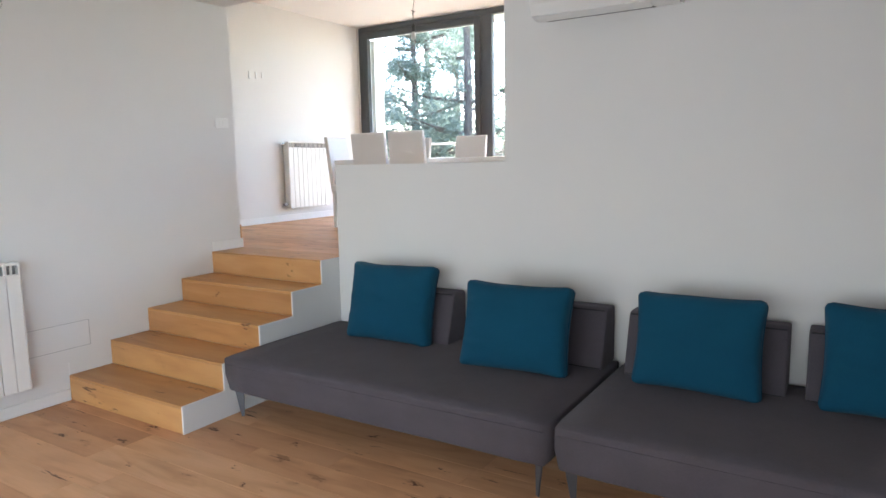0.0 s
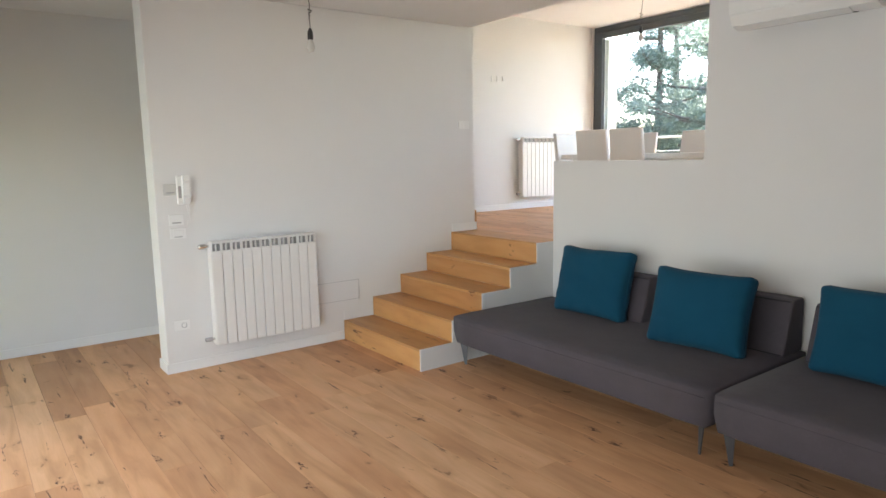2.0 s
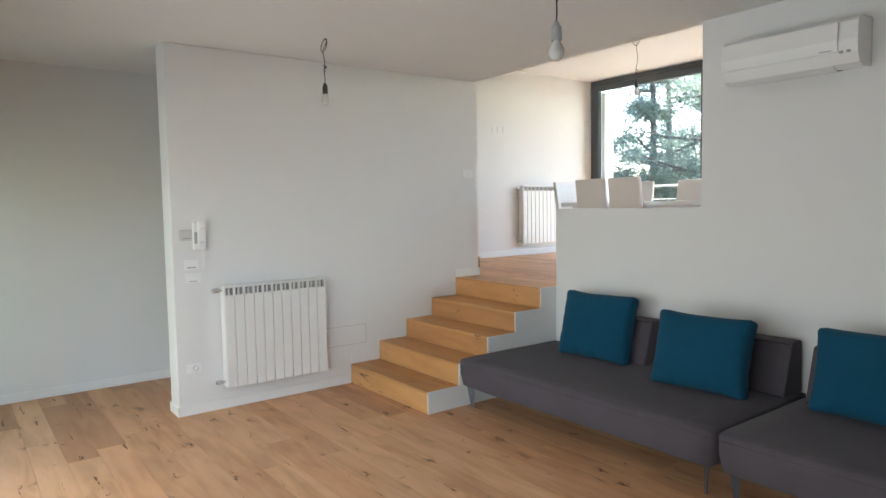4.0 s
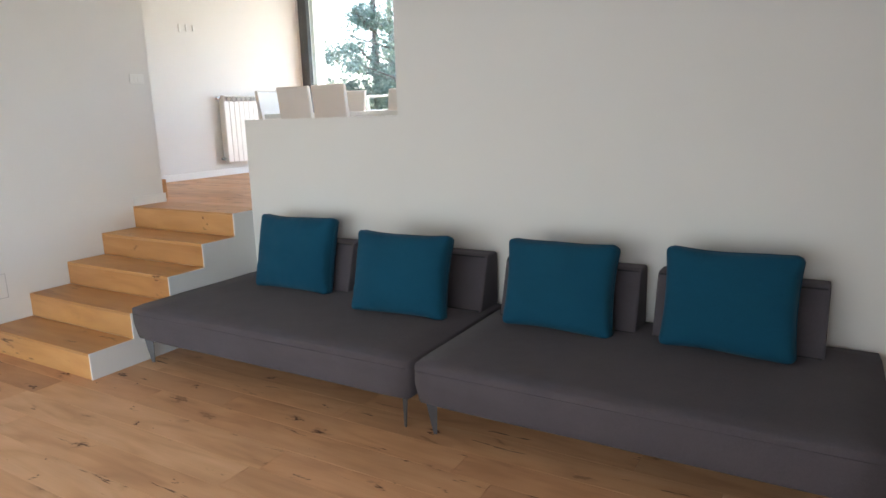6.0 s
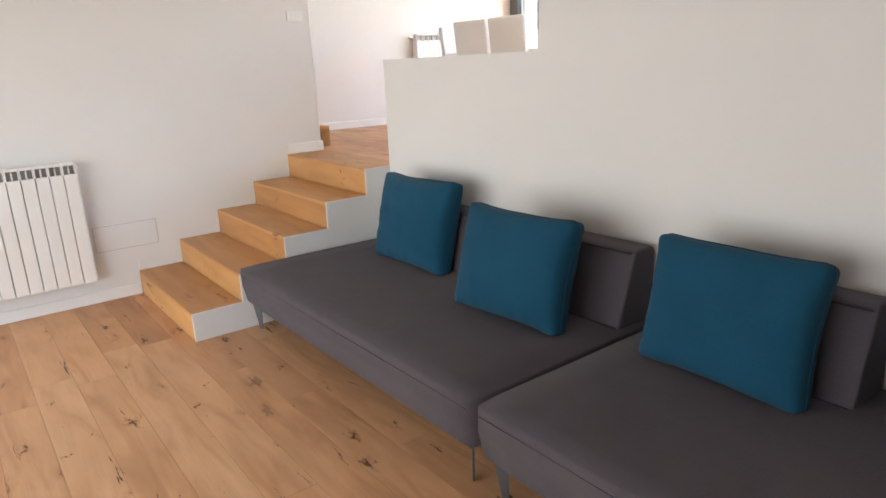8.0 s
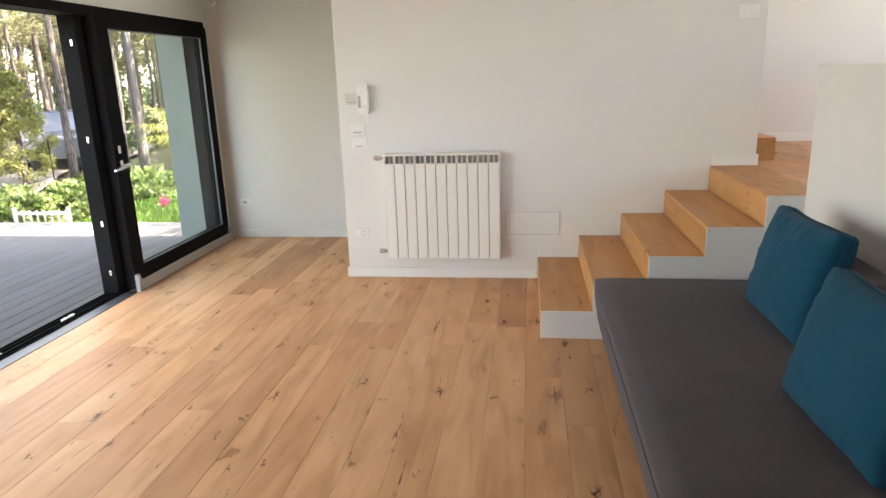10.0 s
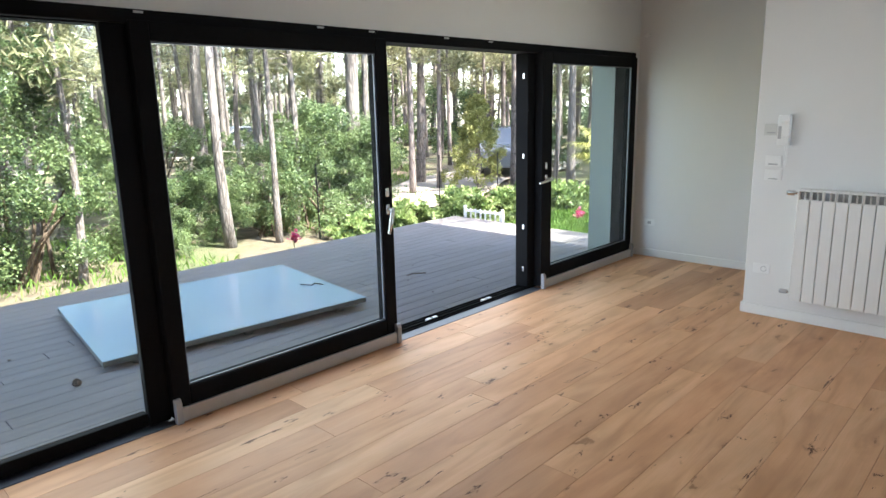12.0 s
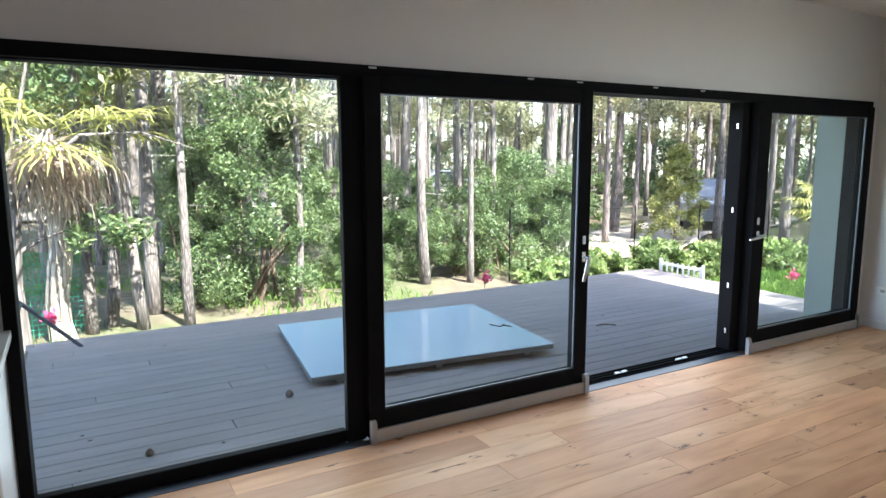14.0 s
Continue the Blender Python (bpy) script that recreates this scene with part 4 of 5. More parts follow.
strip("road", [(-55 + 4 * i, -26 + 0.16 * (-55 + 4 * i) * 0.5 + 1.5 * math.sin(i * 0.5)) for i in range(26)], 7.0, 0.10, GRAVEL, "pale sunlit gravel road through the pine wood", "road")
strip("path", [(-6.5 - 1.2 * i, -6.4 - 0.35 * i + 0.4 * math.sin(i)) for i in range(14)], 2.6, 0.09, GRAVEL, "pale gravel path behind the hedge", "path")


def leaves(count, spread, size, long=1.6, seed=0, up=0.3):
    """Many small folded leaves in an uneven cloud; spread gives a point, or None for a gap."""
    rnd = random.Random(seed)
    verts, faces = [], []
    k = 0
    while k < count:
        p = spread(rnd)
        if p is None:
            continue
        k += 1
        d = Vector((rnd.gauss(0, 1), rnd.gauss(0, 1), rnd.gauss(up, 0.8))).normalized()
        s = d.orthogonal().normalized()
        s = (Matrix.Rotation(rnd.uniform(0, 6.28), 3, d) @ s)
        n = d.cross(s)
        L = size * rnd.uniform(0.6, 1.35)
        W = L / long / 2
        b = len(verts)
        p = Vector(p)
        verts += [p, p + d * L * 0.5 + s * W + n * W * 0.35, p + d * L, p + d * L * 0.5 - s * W + n * W * 0.35]
        faces += [(b, b + 1, b + 2), (b, b + 2, b + 3)]
    return verts, faces


def leaf_part(name, data, material, parent, label=""):
    me = bpy.data.meshes.new(name)
    me.from_pydata(data[0], [], data[1])
    me.materials.append(material)
    ob = new(name, me)
    ob.parent = parent
    if label:
        tagged(ob, label)
    return ob


def clump_spread(clumps):
    """Leaves gather on the skins of many small clumps."""
    def f(rnd):
        c, r = clumps[rnd.randrange(len(clumps))]
        d = Vector((rnd.gauss(0, 1), rnd.gauss(0, 1), rnd.gauss(0, 1))).normalized()
        return Vector(c) + d * r * (rnd.random() ** 0.35)
    return f


def bush(label, rx, ry, h, seed, count=7000, size=0.085, material=None, stems=7):
    rnd = random.Random(seed)
    b = empty("bush", label=label, category="bush")
    clumps = []
    for i in range(60):
        a = rnd.uniform(0, 6.28)
        f = rnd.random() ** 0.5
        z = rnd.uniform(0.05, 1.0)
        k = (1.0 - 0.75 * max(0, z - 0.35) ** 1.3) * f
        clumps.append(((rx * k * math.cos(a), ry * k * math.sin(a), h * z), rnd.uniform(0.10, 0.27) * min(1, h / 2.0) + 0.03))
    for i in range(stems):
        c = clumps[rnd.randrange(len(clumps))][0]
        x, y = rnd.uniform(-0.3, 0.3) * rx, rnd.uniform(-0.3, 0.3) * ry
        part("stem", tube([(x, y, -0.1), ((x + c[0]) / 2 + 0.05, (y + c[1]) / 2, c[2] * 0.55), c], [0.03, 0.02, 0.006], 6), BARK_DARK, b)
    leaf_part("foliage", leaves(count, clump_spread(clumps), size, 1.9, seed), material or LEAF_BUSH, b)
    return b


def pine(label, h, r, seed, crown_from=0.45, count=2600, lean=0.0, bend=0.0):
    rnd = random.Random(seed)
    t = empty("pine_tree", label=label, category="tree", group="pines of the wood")
    n = 12
    ax = []
    for i in range(n + 1):
        f = i / n
        ax.append(Vector((lean * f * h + bend * math.sin(f * 9.0), bend * 0.6 * math.sin(f * 3.3 + seed), f * h - 0.3 * (1 - f))))
    radii = [r * (1.25 if i == 0 else 1.06 if i == 1 else 1.0 - 0.75 * (i / n)) for i in range(n + 1)]
    part("trunk", tube(ax, radii, 12), BARK, t, smooth=True)
    clumps = []
    limbs = bmesh.new()
    for i in range(24):
        f = rnd.uniform(crown_from, 1.0)
        k = f * n
        i0 = min(int(k), n - 1)
        p = ax[i0].lerp(ax[i0 + 1], k - i0)
        a = rnd.uniform(0, 6.28)
        L = (0.6 + 2.0 * (1 - abs(f - 0.72) / 0.5)) * rnd.uniform(0.55, 1.2) * h / 12
        L = max(0.5, L)
        q = p + Vector((math.cos(a) * L, math.sin(a) * L, L * rnd.uniform(-0.05, 0.35)))
        mid = p.lerp(q, 0.5) + Vector((0, 0, -0.06 * L))
        add_tube(limbs, [p, mid, q], [r * 0.22, r * 0.13, 0.008], 5)
        for m in range(4):
            c = p.lerp(q, rnd.uniform(0.45, 1.05)) + Vector((rnd.gauss(0, 0.22), rnd.gauss(0, 0.22), rnd.uniform(0, 0.25)))
            clumps.append((c, rnd.uniform(0.22, 0.5) * h / 12))
    for i in range(4):
        f = rnd.uniform(0.15, crown_from + 0.1)
        k = f * n
        i0 = min(int(k), n - 1)
        p = ax[i0].lerp(ax[i0 + 1], k - i0)
        a = rnd.uniform(0, 6.28)
        L = rnd.uniform(0.3, 1.0)
        add_tube(limbs, [p, p + Vector((math.cos(a) * L, math.sin(a) * L, rnd.uniform(-0.1, 0.3) * L))], [0.011, 0.003], 4)
    tagged(part("limbs", limbs, BARK, t), kind="stuff")
    leaf_part("crown", leaves(count, clump_spread(clumps), 0.24, 4.5, seed + 1, up=0.5), LEAF_PINE, t)
    return t


PINES = [
    pine("tall slender pine with grey bark and a high crown", 13.0, 0.100, 11, 0.36, 3800),
    pine("tall slender pine with a slightly leaning trunk", 12.0, 0.084, 12, 0.33, 3800, 0.04, 0.10),
    pine("thick pine with furrowed grey bark", 14.0, 0.15, 13, 0.42, 3800, -0.015, 0.05),
    pine("thin crooked pine with a sparse crown", 9.0, 0.078, 14, 0.42, 2600, 0.02, 0.16),
]
SPOTS = [  # nearest trunks: x, y, kind, turn, scale
    (0.89, -4.45, 1, 20, 0.72), (0.72, -5.2, 0, 60, 0.85), (0.44, -4.35, 0, 120, 0.66), (-0.965, -4.75, 1, 200, 0.78),
    (-3.16, -5.35, 3, 40, 1.0), (-3.83, -4.95, 0, 280, 0.60), (-4.5, -5.55, 1, 150, 0.95), (-5.81, -5.5, 2, 10, 0.85),
    (-0.39, -5.6, 2, 75, 0.8), (1.44, -4.5, 0, 15, 0.7), (1.24, -4.65, 3, 210, 0.9),
    (2.5, -6.6, 0, 33, 0.9), (1.9, -7.6, 1, 70, 0.9), (-0.7, -6.4, 2, 100, 0.95), (-8.7, -7.05, 0, 90, 0.85), (-9.85, -7.3, 1, 45, 1.0), (-12.0, -6.7, 0, 145, 1.0),
]
placed = []
for i, (x, y, k, a, s) in enumerate(SPOTS):
    m = pose(x, y, ground_height(x, y), 0, 0, a) @ Matrix.Scale(s, 4)
    if k in placed:
        copy_thing(PINES[k], m)
    else:
        PINES[k].matrix_world = m
        placed.append(k)
rnd = random.Random(5)
spots = [(x, y) for x, y, *_ in SPOTS]
tries = 0
while len(spots) < 262 and tries < 12000:
    tries += 1
    d = 9.0 + 40 * rnd.random() ** 0.9
    ang = radians(rnd.uniform(-102, 26))      # from straight out of the glass front, to the west
    x, y = 1.6 + d * math.sin(ang), 2.0 - d * math.cos(ang)
    if y > -6.0 and x > -11.0 or y > 3 or min((x - u) ** 2 + (y - v) ** 2 for u, v in spots) < 1.2:
        continue
    spots.append((x, y))
    k = rnd.choice((0, 0, 1, 1, 2, 3))
    copy_thing(PINES[k], pose(x, y, ground_height(x, y), rnd.uniform(-1.5, 1.5), rnd.uniform(-1.5, 1.5), rnd.uniform(0, 360)) @ Matrix.Scale(rnd.uniform(0.8, 1.25), 4))

for k, (x, y) in enumerate(((-7.9, 1.9), (-7.6, 5.2))):      # two unseen pines added beside the house, so that their shade dapples the terrace
    copy_thing(PINES[k % 2], pose(x, y, ground_height(x, y) - 0.05, 0, 0, 70 * k))

for i in range(34):      # the wood seen past the recess
    ang, d = radians(rnd.uniform(-80, -54)), rnd.uniform(14, 36)
    x, y = 1.6 + d * math.sin(ang), 3.5 - d * math.cos(ang)
    if x > -9.5 or (x + 14.2) ** 2 + (y + 8.6) ** 2 < 7:
        continue
    copy_thing(PINES[i % 4], pose(x, y, ground_height(x, y), 0, 0, rnd.uniform(0, 360)) @ Matrix.Scale(rnd.uniform(0.8, 1.1), 4))

# shrubs
b1 = bush("tall dense evergreen laurel bush at the terrace's edge", 0.95, 0.7, 2.75, 21, 30000, 0.044)
b1.matrix_world = pose(-0.55, -5.15, GZ)
b2 = bush("broad evergreen laurel bush with glossy leaves", 1.4, 1.0, 1.7, 22, 26000, 0.046)
b2.matrix_world = pose(-2.6, -6.6, GZ)
b3 = bush("rounded evergreen shrub with pale new leaves", 1.2, 0.9, 2.0, 23, 26000, 0.046)
b3.matrix_world = pose(-5.1, -5.45, GZ)
for src, x, y, s, a in ((b1, -6.0, -7.0, 0.72, 80), (b3, -2.2, -5.55, 0.55, 60),
                        (b3, -4.05, -5.6, 0.72, 190), (b3, -3.3, -5.95, 0.55, 300), (b1, -6.0, -5.2, 0.62, 250), (b1, 0.1, -5.5, 0.8, 130)):
    copy_thing(src, pose(x, y, ground_height(x, y), 0, 0, a) @ Matrix.Scale(s, 4))

far1 = bush("tall evergreen undergrowth bush deep in the wood", 0.95, 0.7, 2.6, 24, 4500, 0.11, None, 3)
far2 = bush("broad evergreen undergrowth bush deep in the wood", 1.4, 1.0, 1.8, 25, 4500, 0.11, None, 3)
far1.matrix_world = pose(-7.5, -22.0, ground_height(-7.5, -22.0) - 0.2)
far2.matrix_world = pose(-1.5, -21.0, ground_height(-1.5, -21.0) - 0.2)
rnd = random.Random(8)
for i in range(70):      # undergrowth in the depth of the wood
    ang, d = radians(-96 + 118 * (i + rnd.random()) / 70), rnd.uniform(20, 34) if i % 2 else rnd.uniform(36, 56)
    x, y = 1.6 + d * math.sin(ang), 2.0 - d * math.cos(ang)
    if y > 2.5:
        continue
    copy_thing((far1, far2)[i % 2], pose(x, y, ground_height(x, y) - 0.2, 0, 0, rnd.uniform(0, 360)) @ Matrix.Scale(rnd.uniform(0.5, 1.0) * (1.0 if i % 2 else 2.2), 4))

def far_wood():
    """The depth of the wood: many thin trunks and loose needle clumps, beyond the single trees."""
    rnd = random.Random(17)
    trunks = bmesh.new()
    clumps = []
    for i in range(150):
        ang, d = radians(-98 + 124 * (i + rnd.random()) / 150), rnd.uniform(38, 62)
        x, y = 1.6 + d * math.sin(ang), 2.0 - d * math.cos(ang)
        z, h = GZ - 0.5, rnd.uniform(11, 17)
        if y > 1.0:
            continue
        lean = rnd.uniform(-0.5, 0.5)
        add_tube(trunks, [(x, y, z), (x + lean, y, z + h * 0.5), (x + lean * 1.6, y, z + h)], [0.17, 0.13, 0.04], 5)
        for k in range(13):
            f = rnd.uniform(0.12, 1.0)
            clumps.append(((x + rnd.gauss(0, 1.1), y + rnd.gauss(0, 1.1), z + h * f), rnd.uniform(0.5, 1.1)))
    t = empty("far_wood", label="dense pine wood in the distance", category="wood", kind="stuff")
    tagged(part("trunks", trunks, BARK, t), kind="stuff")
    tagged(leaf_part("needles", leaves(90000, clump_spread(clumps), 0.42, 3.6, 18, up=0.2), LEAF_PINE, t), kind="stuff")


far_wood()

hb = bush("bright green hydrangea bush of the low hedge", 0.75, 0.5, 0.44, 31, 4200, 0.095, LEAF_HEDGE, 4)
tagged(hb, group="hedge along the terrace")
hb.matrix_world = pose(-6.6, -3.75, GZ + 0.02)
for i, (x, y, s) in enumerate(((-5.6, -4.05, 0.95), (-7.6, -3.3, 1.05), (-8.4, -2.7, 1.1), (-9.3, -2.1, 1.1), (-9.9, -1.4, 1.1), (-10.6, -0.7, 1.15), (-4.9, -4.3, 0.75), (-7.3, -4.3, 1.0), (-8.9, -3.4, 1.15), (-11.3, 0.2, 1.1))):
    copy_thing(hb, pose(x, y, ground_height(x, y), 0, 0, 57 * i) @ Matrix.Scale(s, 4))


def fir():
    t = empty("fir_tree", label="small bushy yellow-green conifer behind the hedge", category="tree")
    part("trunk", tube([(0, 0, -0.2), (0, 0, 1.2), (0.03, 0, 2.9)], [0.09, 0.07, 0.015], 8), BARK, t)
    rnd = random.Random(41)
    clumps = []
    for i in range(90):
        z = rnd.uniform(0.55, 3.0)
        R = 1.15 * (1 - (z - 0.4) / 2.75) + 0.08
        a = rnd.uniform(0, 6.28)
        k = rnd.uniform(0.45, 1.0)
        clumps.append(((R * k * math.cos(a), R * k * math.sin(a), z - 0.18 * k), rnd.uniform(0.10, 0.22)))
    leaf_part("crown", leaves(8000, clump_spread(clumps), 0.12, 3.2, 42, up=-0.3), LEAF_FIR, t)
    return t


fir().matrix_world = pose(-10.4, -6.55, GZ - 0.1) @ Matrix.Scale(0.78, 4)


def palm(label, h, seed, dry):
    t = empty("palm_tree", label=label, category="palm tree")
    rnd = random.Random(seed)
    part("trunk", tube([(0.05 * math.sin(i), 0, h * i / 8 - 0.1) for i in range(9)], [0.15, 0.12, 0.115, 0.12, 0.115, 0.125, 0.13, 0.14, 0.10], 12), PALM_BARK if dry else BARK, t, "pale fibrous trunk")
    def fan(name, material, n, droop, low, blades, width, reach):
        for i in range(n):
            a = 6.28 * i / n + rnd.uniform(-0.3, 0.3)
            e = rnd.uniform(*low)
            out = Vector((math.cos(a) * math.cos(e), math.sin(a) * math.cos(e), math.sin(e)))
            L = rnd.uniform(0.35, 0.8) * reach
            base = Vector((0, 0, h - 0.1 + rnd.uniform(-0.25, 0.0)))
            tip = base + out * L
            st = part(name, tube([base, base + out * L * 0.6 + Vector((0, 0, 0.03)), tip], [0.012, 0.009, 0.007], 5), material, t)
            side = out.cross(Vector((0, 0, 1))).normalized()
            upv = side.cross(out)
            verts, faces = [], []
            for k in range(blades):
                f = -2.0 + 4.0 * k / (blades - 1) + rnd.uniform(-0.06, 0.06)
                d = (out * math.cos(f) + side * math.sin(f)).normalized()
                R = rnd.uniform(0.34, 0.62) * reach
                w = d.cross(upv).normalized() * width
                b = len(verts)
                p1 = tip + d * R * 0.5 + upv * rnd.uniform(0.0, 0.05)
                p2 = tip + d * R * 0.8 + Vector((0, 0, -droop * R * rnd.uniform(0.1, 0.35)))
                end = tip + d * R * 0.95 + Vector((0, 0, -droop * R * rnd.uniform(0.4, 1.0)))
                verts += [tip, p1 + w, p1 - w, p2 + w * 0.7, p2 - w * 0.7, end]
                faces += [(b, b + 1, b + 2), (b + 1, b + 3, b + 4, b + 2), (b + 3, b + 5, b + 4)]
            leaf_part("leaf_fan", (verts, faces), material, st)
    fan("leaf_stalk", LEAF_PALM, 20, 0.35, (-0.25, 1.1), 28, 0.013, 1.15)
    if dry:
        fan("dry_leaf_stalk", LEAF_DRY, 56, 0.9, (-1.35, -0.25), 15, 0.008, 0.72)
    return t


palm("fan palm with a shaggy skirt of dry leaves", 2.35, 51, True).matrix_world = pose(1.70, -4.3, GZ)
palm("small green fan palm beside the lawn", 1.7, 52, False).matrix_world = pose(-10.2, -3.0, GZ) @ Matrix.Scale(0.72, 4)


def crooked_tree():
    t = empty("crooked_tree", label="thin crooked tree with bare arching branches", category="tree")
    part("trunk", tube([(0, 0, -0.1), (0.03, 0.0, 0.7), (-0.02, 0.05, 1.35), (0.06, 0.02, 2.0), (0.0, 0, 3.4)], [0.085, 0.06, 0.05, 0.04, 0.02], 9), BARK, t)
    part("branch", tube([(-0.02, 0.05, 1.45), (-0.25, 0.02, 1.85), (-0.62, 0.0, 2.18), (-1.2, -0.1, 2.22), (-1.75, -0.2, 2.05)], [0.03, 0.024, 0.018, 0.011, 0.004], 7), BARK, t)
    part("branch", tube([(0.02, 0.02, 1.0), (-0.2, 0.05, 1.15), (-0.55, 0.1, 1.28)], [0.024, 0.018, 0.006], 7), BARK, t)
    part("branch", tube([(0.04, 0.02, 1.8), (-0.15, 0.05, 2.5), (-0.3, 0.1, 3.2)], [0.024, 0.018, 0.006], 7), BARK, t)
    rnd = random.Random(61)
    clumps = [((rnd.uniform(-0.9, 0.6), rnd.uniform(-0.4, 0.4), rnd.uniform(2.5, 3.6)), 0.22) for _ in range(16)] + [((rnd.uniform(-1.2, -0.5), rnd.uniform(-0.2, 0.2), rnd.uniform(0.95, 1.35)), 0.13) for _ in range(7)]
    leaf_part("crown", leaves(2200, clump_spread(clumps), 0.085, 2.4, 62), LEAF_BUSH, t)
    return t


crooked_tree().matrix_world = pose(2.05, -4.0, GZ)


def flower(x, y, z):
    f = empty("flower", label="single pink blossom on a thin stem", category="flower")
    part("stem", tube([(x, y, GZ - 0.02), (x + 0.02, y, z)], 0.006, 5), LEAF_HEDGE, f)
    rnd = random.Random(int(x * 10) + 60)
    leaf_part("blossom", leaves(70, lambda r: Vector((x, y, z)) + Vector((r.gauss(0, 0.022), r.gauss(0, 0.022), r.gauss(0, 0.022))), 0.05, 1.2, 9), PETAL, f)


flower(-3.05, -3.35, 0.07)
flower(1.80, -3.5, 0.12)
flower(-6.9, -1.6, 0.02)


# deck, board, rail, planter
def loose_board():
    b = empty("white_board", label="large white laminate board lying on the terrace", category="board")
    m = pose(-0.98, -1.51, 0.052, 0.0, 0.6, -7.4)
    w, d = 1.024, 0.807
    # the sheet is white, its blue cast is reflected sky in the colour
    part("top_sheet", moved(box(-w, w, -d, d, 0.012, 0.018, 0.002, 1), m), BOARD_TOP, b, "glossy white top sheet with the sky's blue reflection put into its colour")
    part("core", moved(box(-w + 0.001, w - 0.001, -d + 0.001, d - 0.001, -0.026, 0.0118, 0.002, 1), m), BOARD_EDGE, b)
    for x in (-0.8, 0.0, 0.8):
        part("batten", moved(box(x - 0.03, x + 0.03, -d + 0.05, d - 0.05, -0.070, -0.0262), m), BOARD_EDGE, b)
    part("strap", moved(tube([(-0.95, 0.2, 0.019), (-0.9, 0.12, 0.026), (-0.86, 0.16, 0.021), (-0.80, 0.05, 0.022)], 0.006, 6), m), DARK_PLASTIC, b, "short dark strap")
    return b


loose_board()
tagged(part("fallen_twig", tube([(-3.05, -1.02, -0.017), (-2.95, -1.1, -0.014), (-2.86, -1.1, -0.017)], 0.006, 5), BARK_DARK), "short dark twig lying on the terrace boards", "twig")
crumbs = bmesh.new()
rnd = random.Random(77)
for i in range(45):
    x, y = rnd.uniform(-3.5, 1.7), rnd.uniform(-2.6, 0.0)
    if -2.2 < x < 0.3 and -2.6 < y < -0.5:
        continue
    s = rnd.uniform(0.004, 0.010)
    bmesh.ops.create_icosphere(crumbs, subdivisions=1, radius=s, matrix=Matrix.Translation((x, y, -0.021 + s * 0.4)) @ Matrix.Diagonal((1.4, 1, 0.5, 1)))
tagged(part("pine_litter", crumbs, BARK_DARK), "scattered dark bits of pine litter on the terrace", "litter", kind="stuff")
cone = empty("pine_cone", label="small dark pine cone on the terrace boards", category="pine cone")
part("scales", moved(lathe([(0, 0), (0.022, 0.008), (0.03, 0.02), (0.026, 0.035), (0.012, 0.05), (0, 0.055)], 9), pose(0.33, -0.75, -0.022)), BARK_DARK, cone)
cone = empty("pine_cone", label="small brown pine cone near the glass front", category="pine cone")
part("scales", moved(lathe([(0, 0), (0.02, 0.008), (0.027, 0.02), (0.022, 0.03), (0.01, 0.045), (0, 0.05)], 9), pose(1.28, 0.03 - 0.28, -0.022)), BARK_DARK, cone)


def small_fence(x0, y0, x1, y1):
    f = empty("picket_fence", label="low white picket panel at the terrace's edge", category="fence")
    d = Vector((x1 - x0, y1 - y0, 0))
    L = d.length
    m = pose(x0, y0, -0.13, 0, 0, math.degrees(math.atan2(d.y, d.x)))
    for z in (0.03, 0.19):
        part("rail", moved(box(0, L, -0.012, 0.012, z, z + 0.035), m), PLASTIC, f)
    for i in range(8):
        x = i * (L - 0.03) / 7
        part("picket", moved(box(x, x + 0.03, -0.02, -0.0122, 0, 0.25, 0.003, 1), m), PLASTIC, f)
    for x in (-0.035, L):
        part("post", moved(box(x, x + 0.035, -0.02, 0.016, -0.3, 0.28, 0.004, 1), m), PLASTIC, f)


small_fence(-5.92, -3.0, -5.92, -2.30)


def wire_fence():
    f = empty("wire_fence", label="thin dark wire fence posts behind the hedge", category="fence")
    pts = [(-4.4, -4.7), (-5.5, -4.45), (-6.6, -4.2), (-7.7, -3.8), (-8.7, -3.2)]
    for x, y in pts:
        part("post", tube([(x, y, GZ - 0.1), (x, y, GZ + 1.15)], 0.012, 6), BLACK, f)
    for z in (0.55, 1.1):
        part("wire", tube([(x, y, GZ + z) for x, y in pts], 0.003, 4), BLACK, f)


wire_fence()


def terrace_rail():
    f = empty("terrace_rail", label="dark sloping rail with green net at the terrace end", category="railing")
    part("handrail", tube([(2.45, -2.4, 1.0), (2.03, -2.62, 0.53), (1.55, -2.9, -0.04)], 0.018, 8), ANTHRACITE, f)
    part("post", box(1.955, 1.99, -1.42, -1.38, -0.03, 0.52, 0.004, 1), ANTHRACITE, f)
    part("lower_rail", tube([(1.97, -1.40, 0.10), (1.97, -2.75, 0.02)], 0.014, 8), ANTHRACITE, f)
    part("upper_rail", tube([(1.97, -1.40, 0.50), (1.97, -2.66, 0.46)], 0.014, 8), ANTHRACITE, f)
    net = bmesh.new()
    for i in range(26):
        x = 1.5 + 0.05 * i
        add_tube(net, [(x, -4.55, GZ), (x + 0.01, -4.55, GZ + 0.95)], 0.004, 4, cap=False)
    for i in range(17):
        z = GZ + 0.055 * (i + 1)
        add_tube(net, [(1.5, -4.55, z), (2.75, -4.55, z)], 0.004, 4, cap=False)
    part("net", net, NET, f, "green plastic net")


terrace_rail()


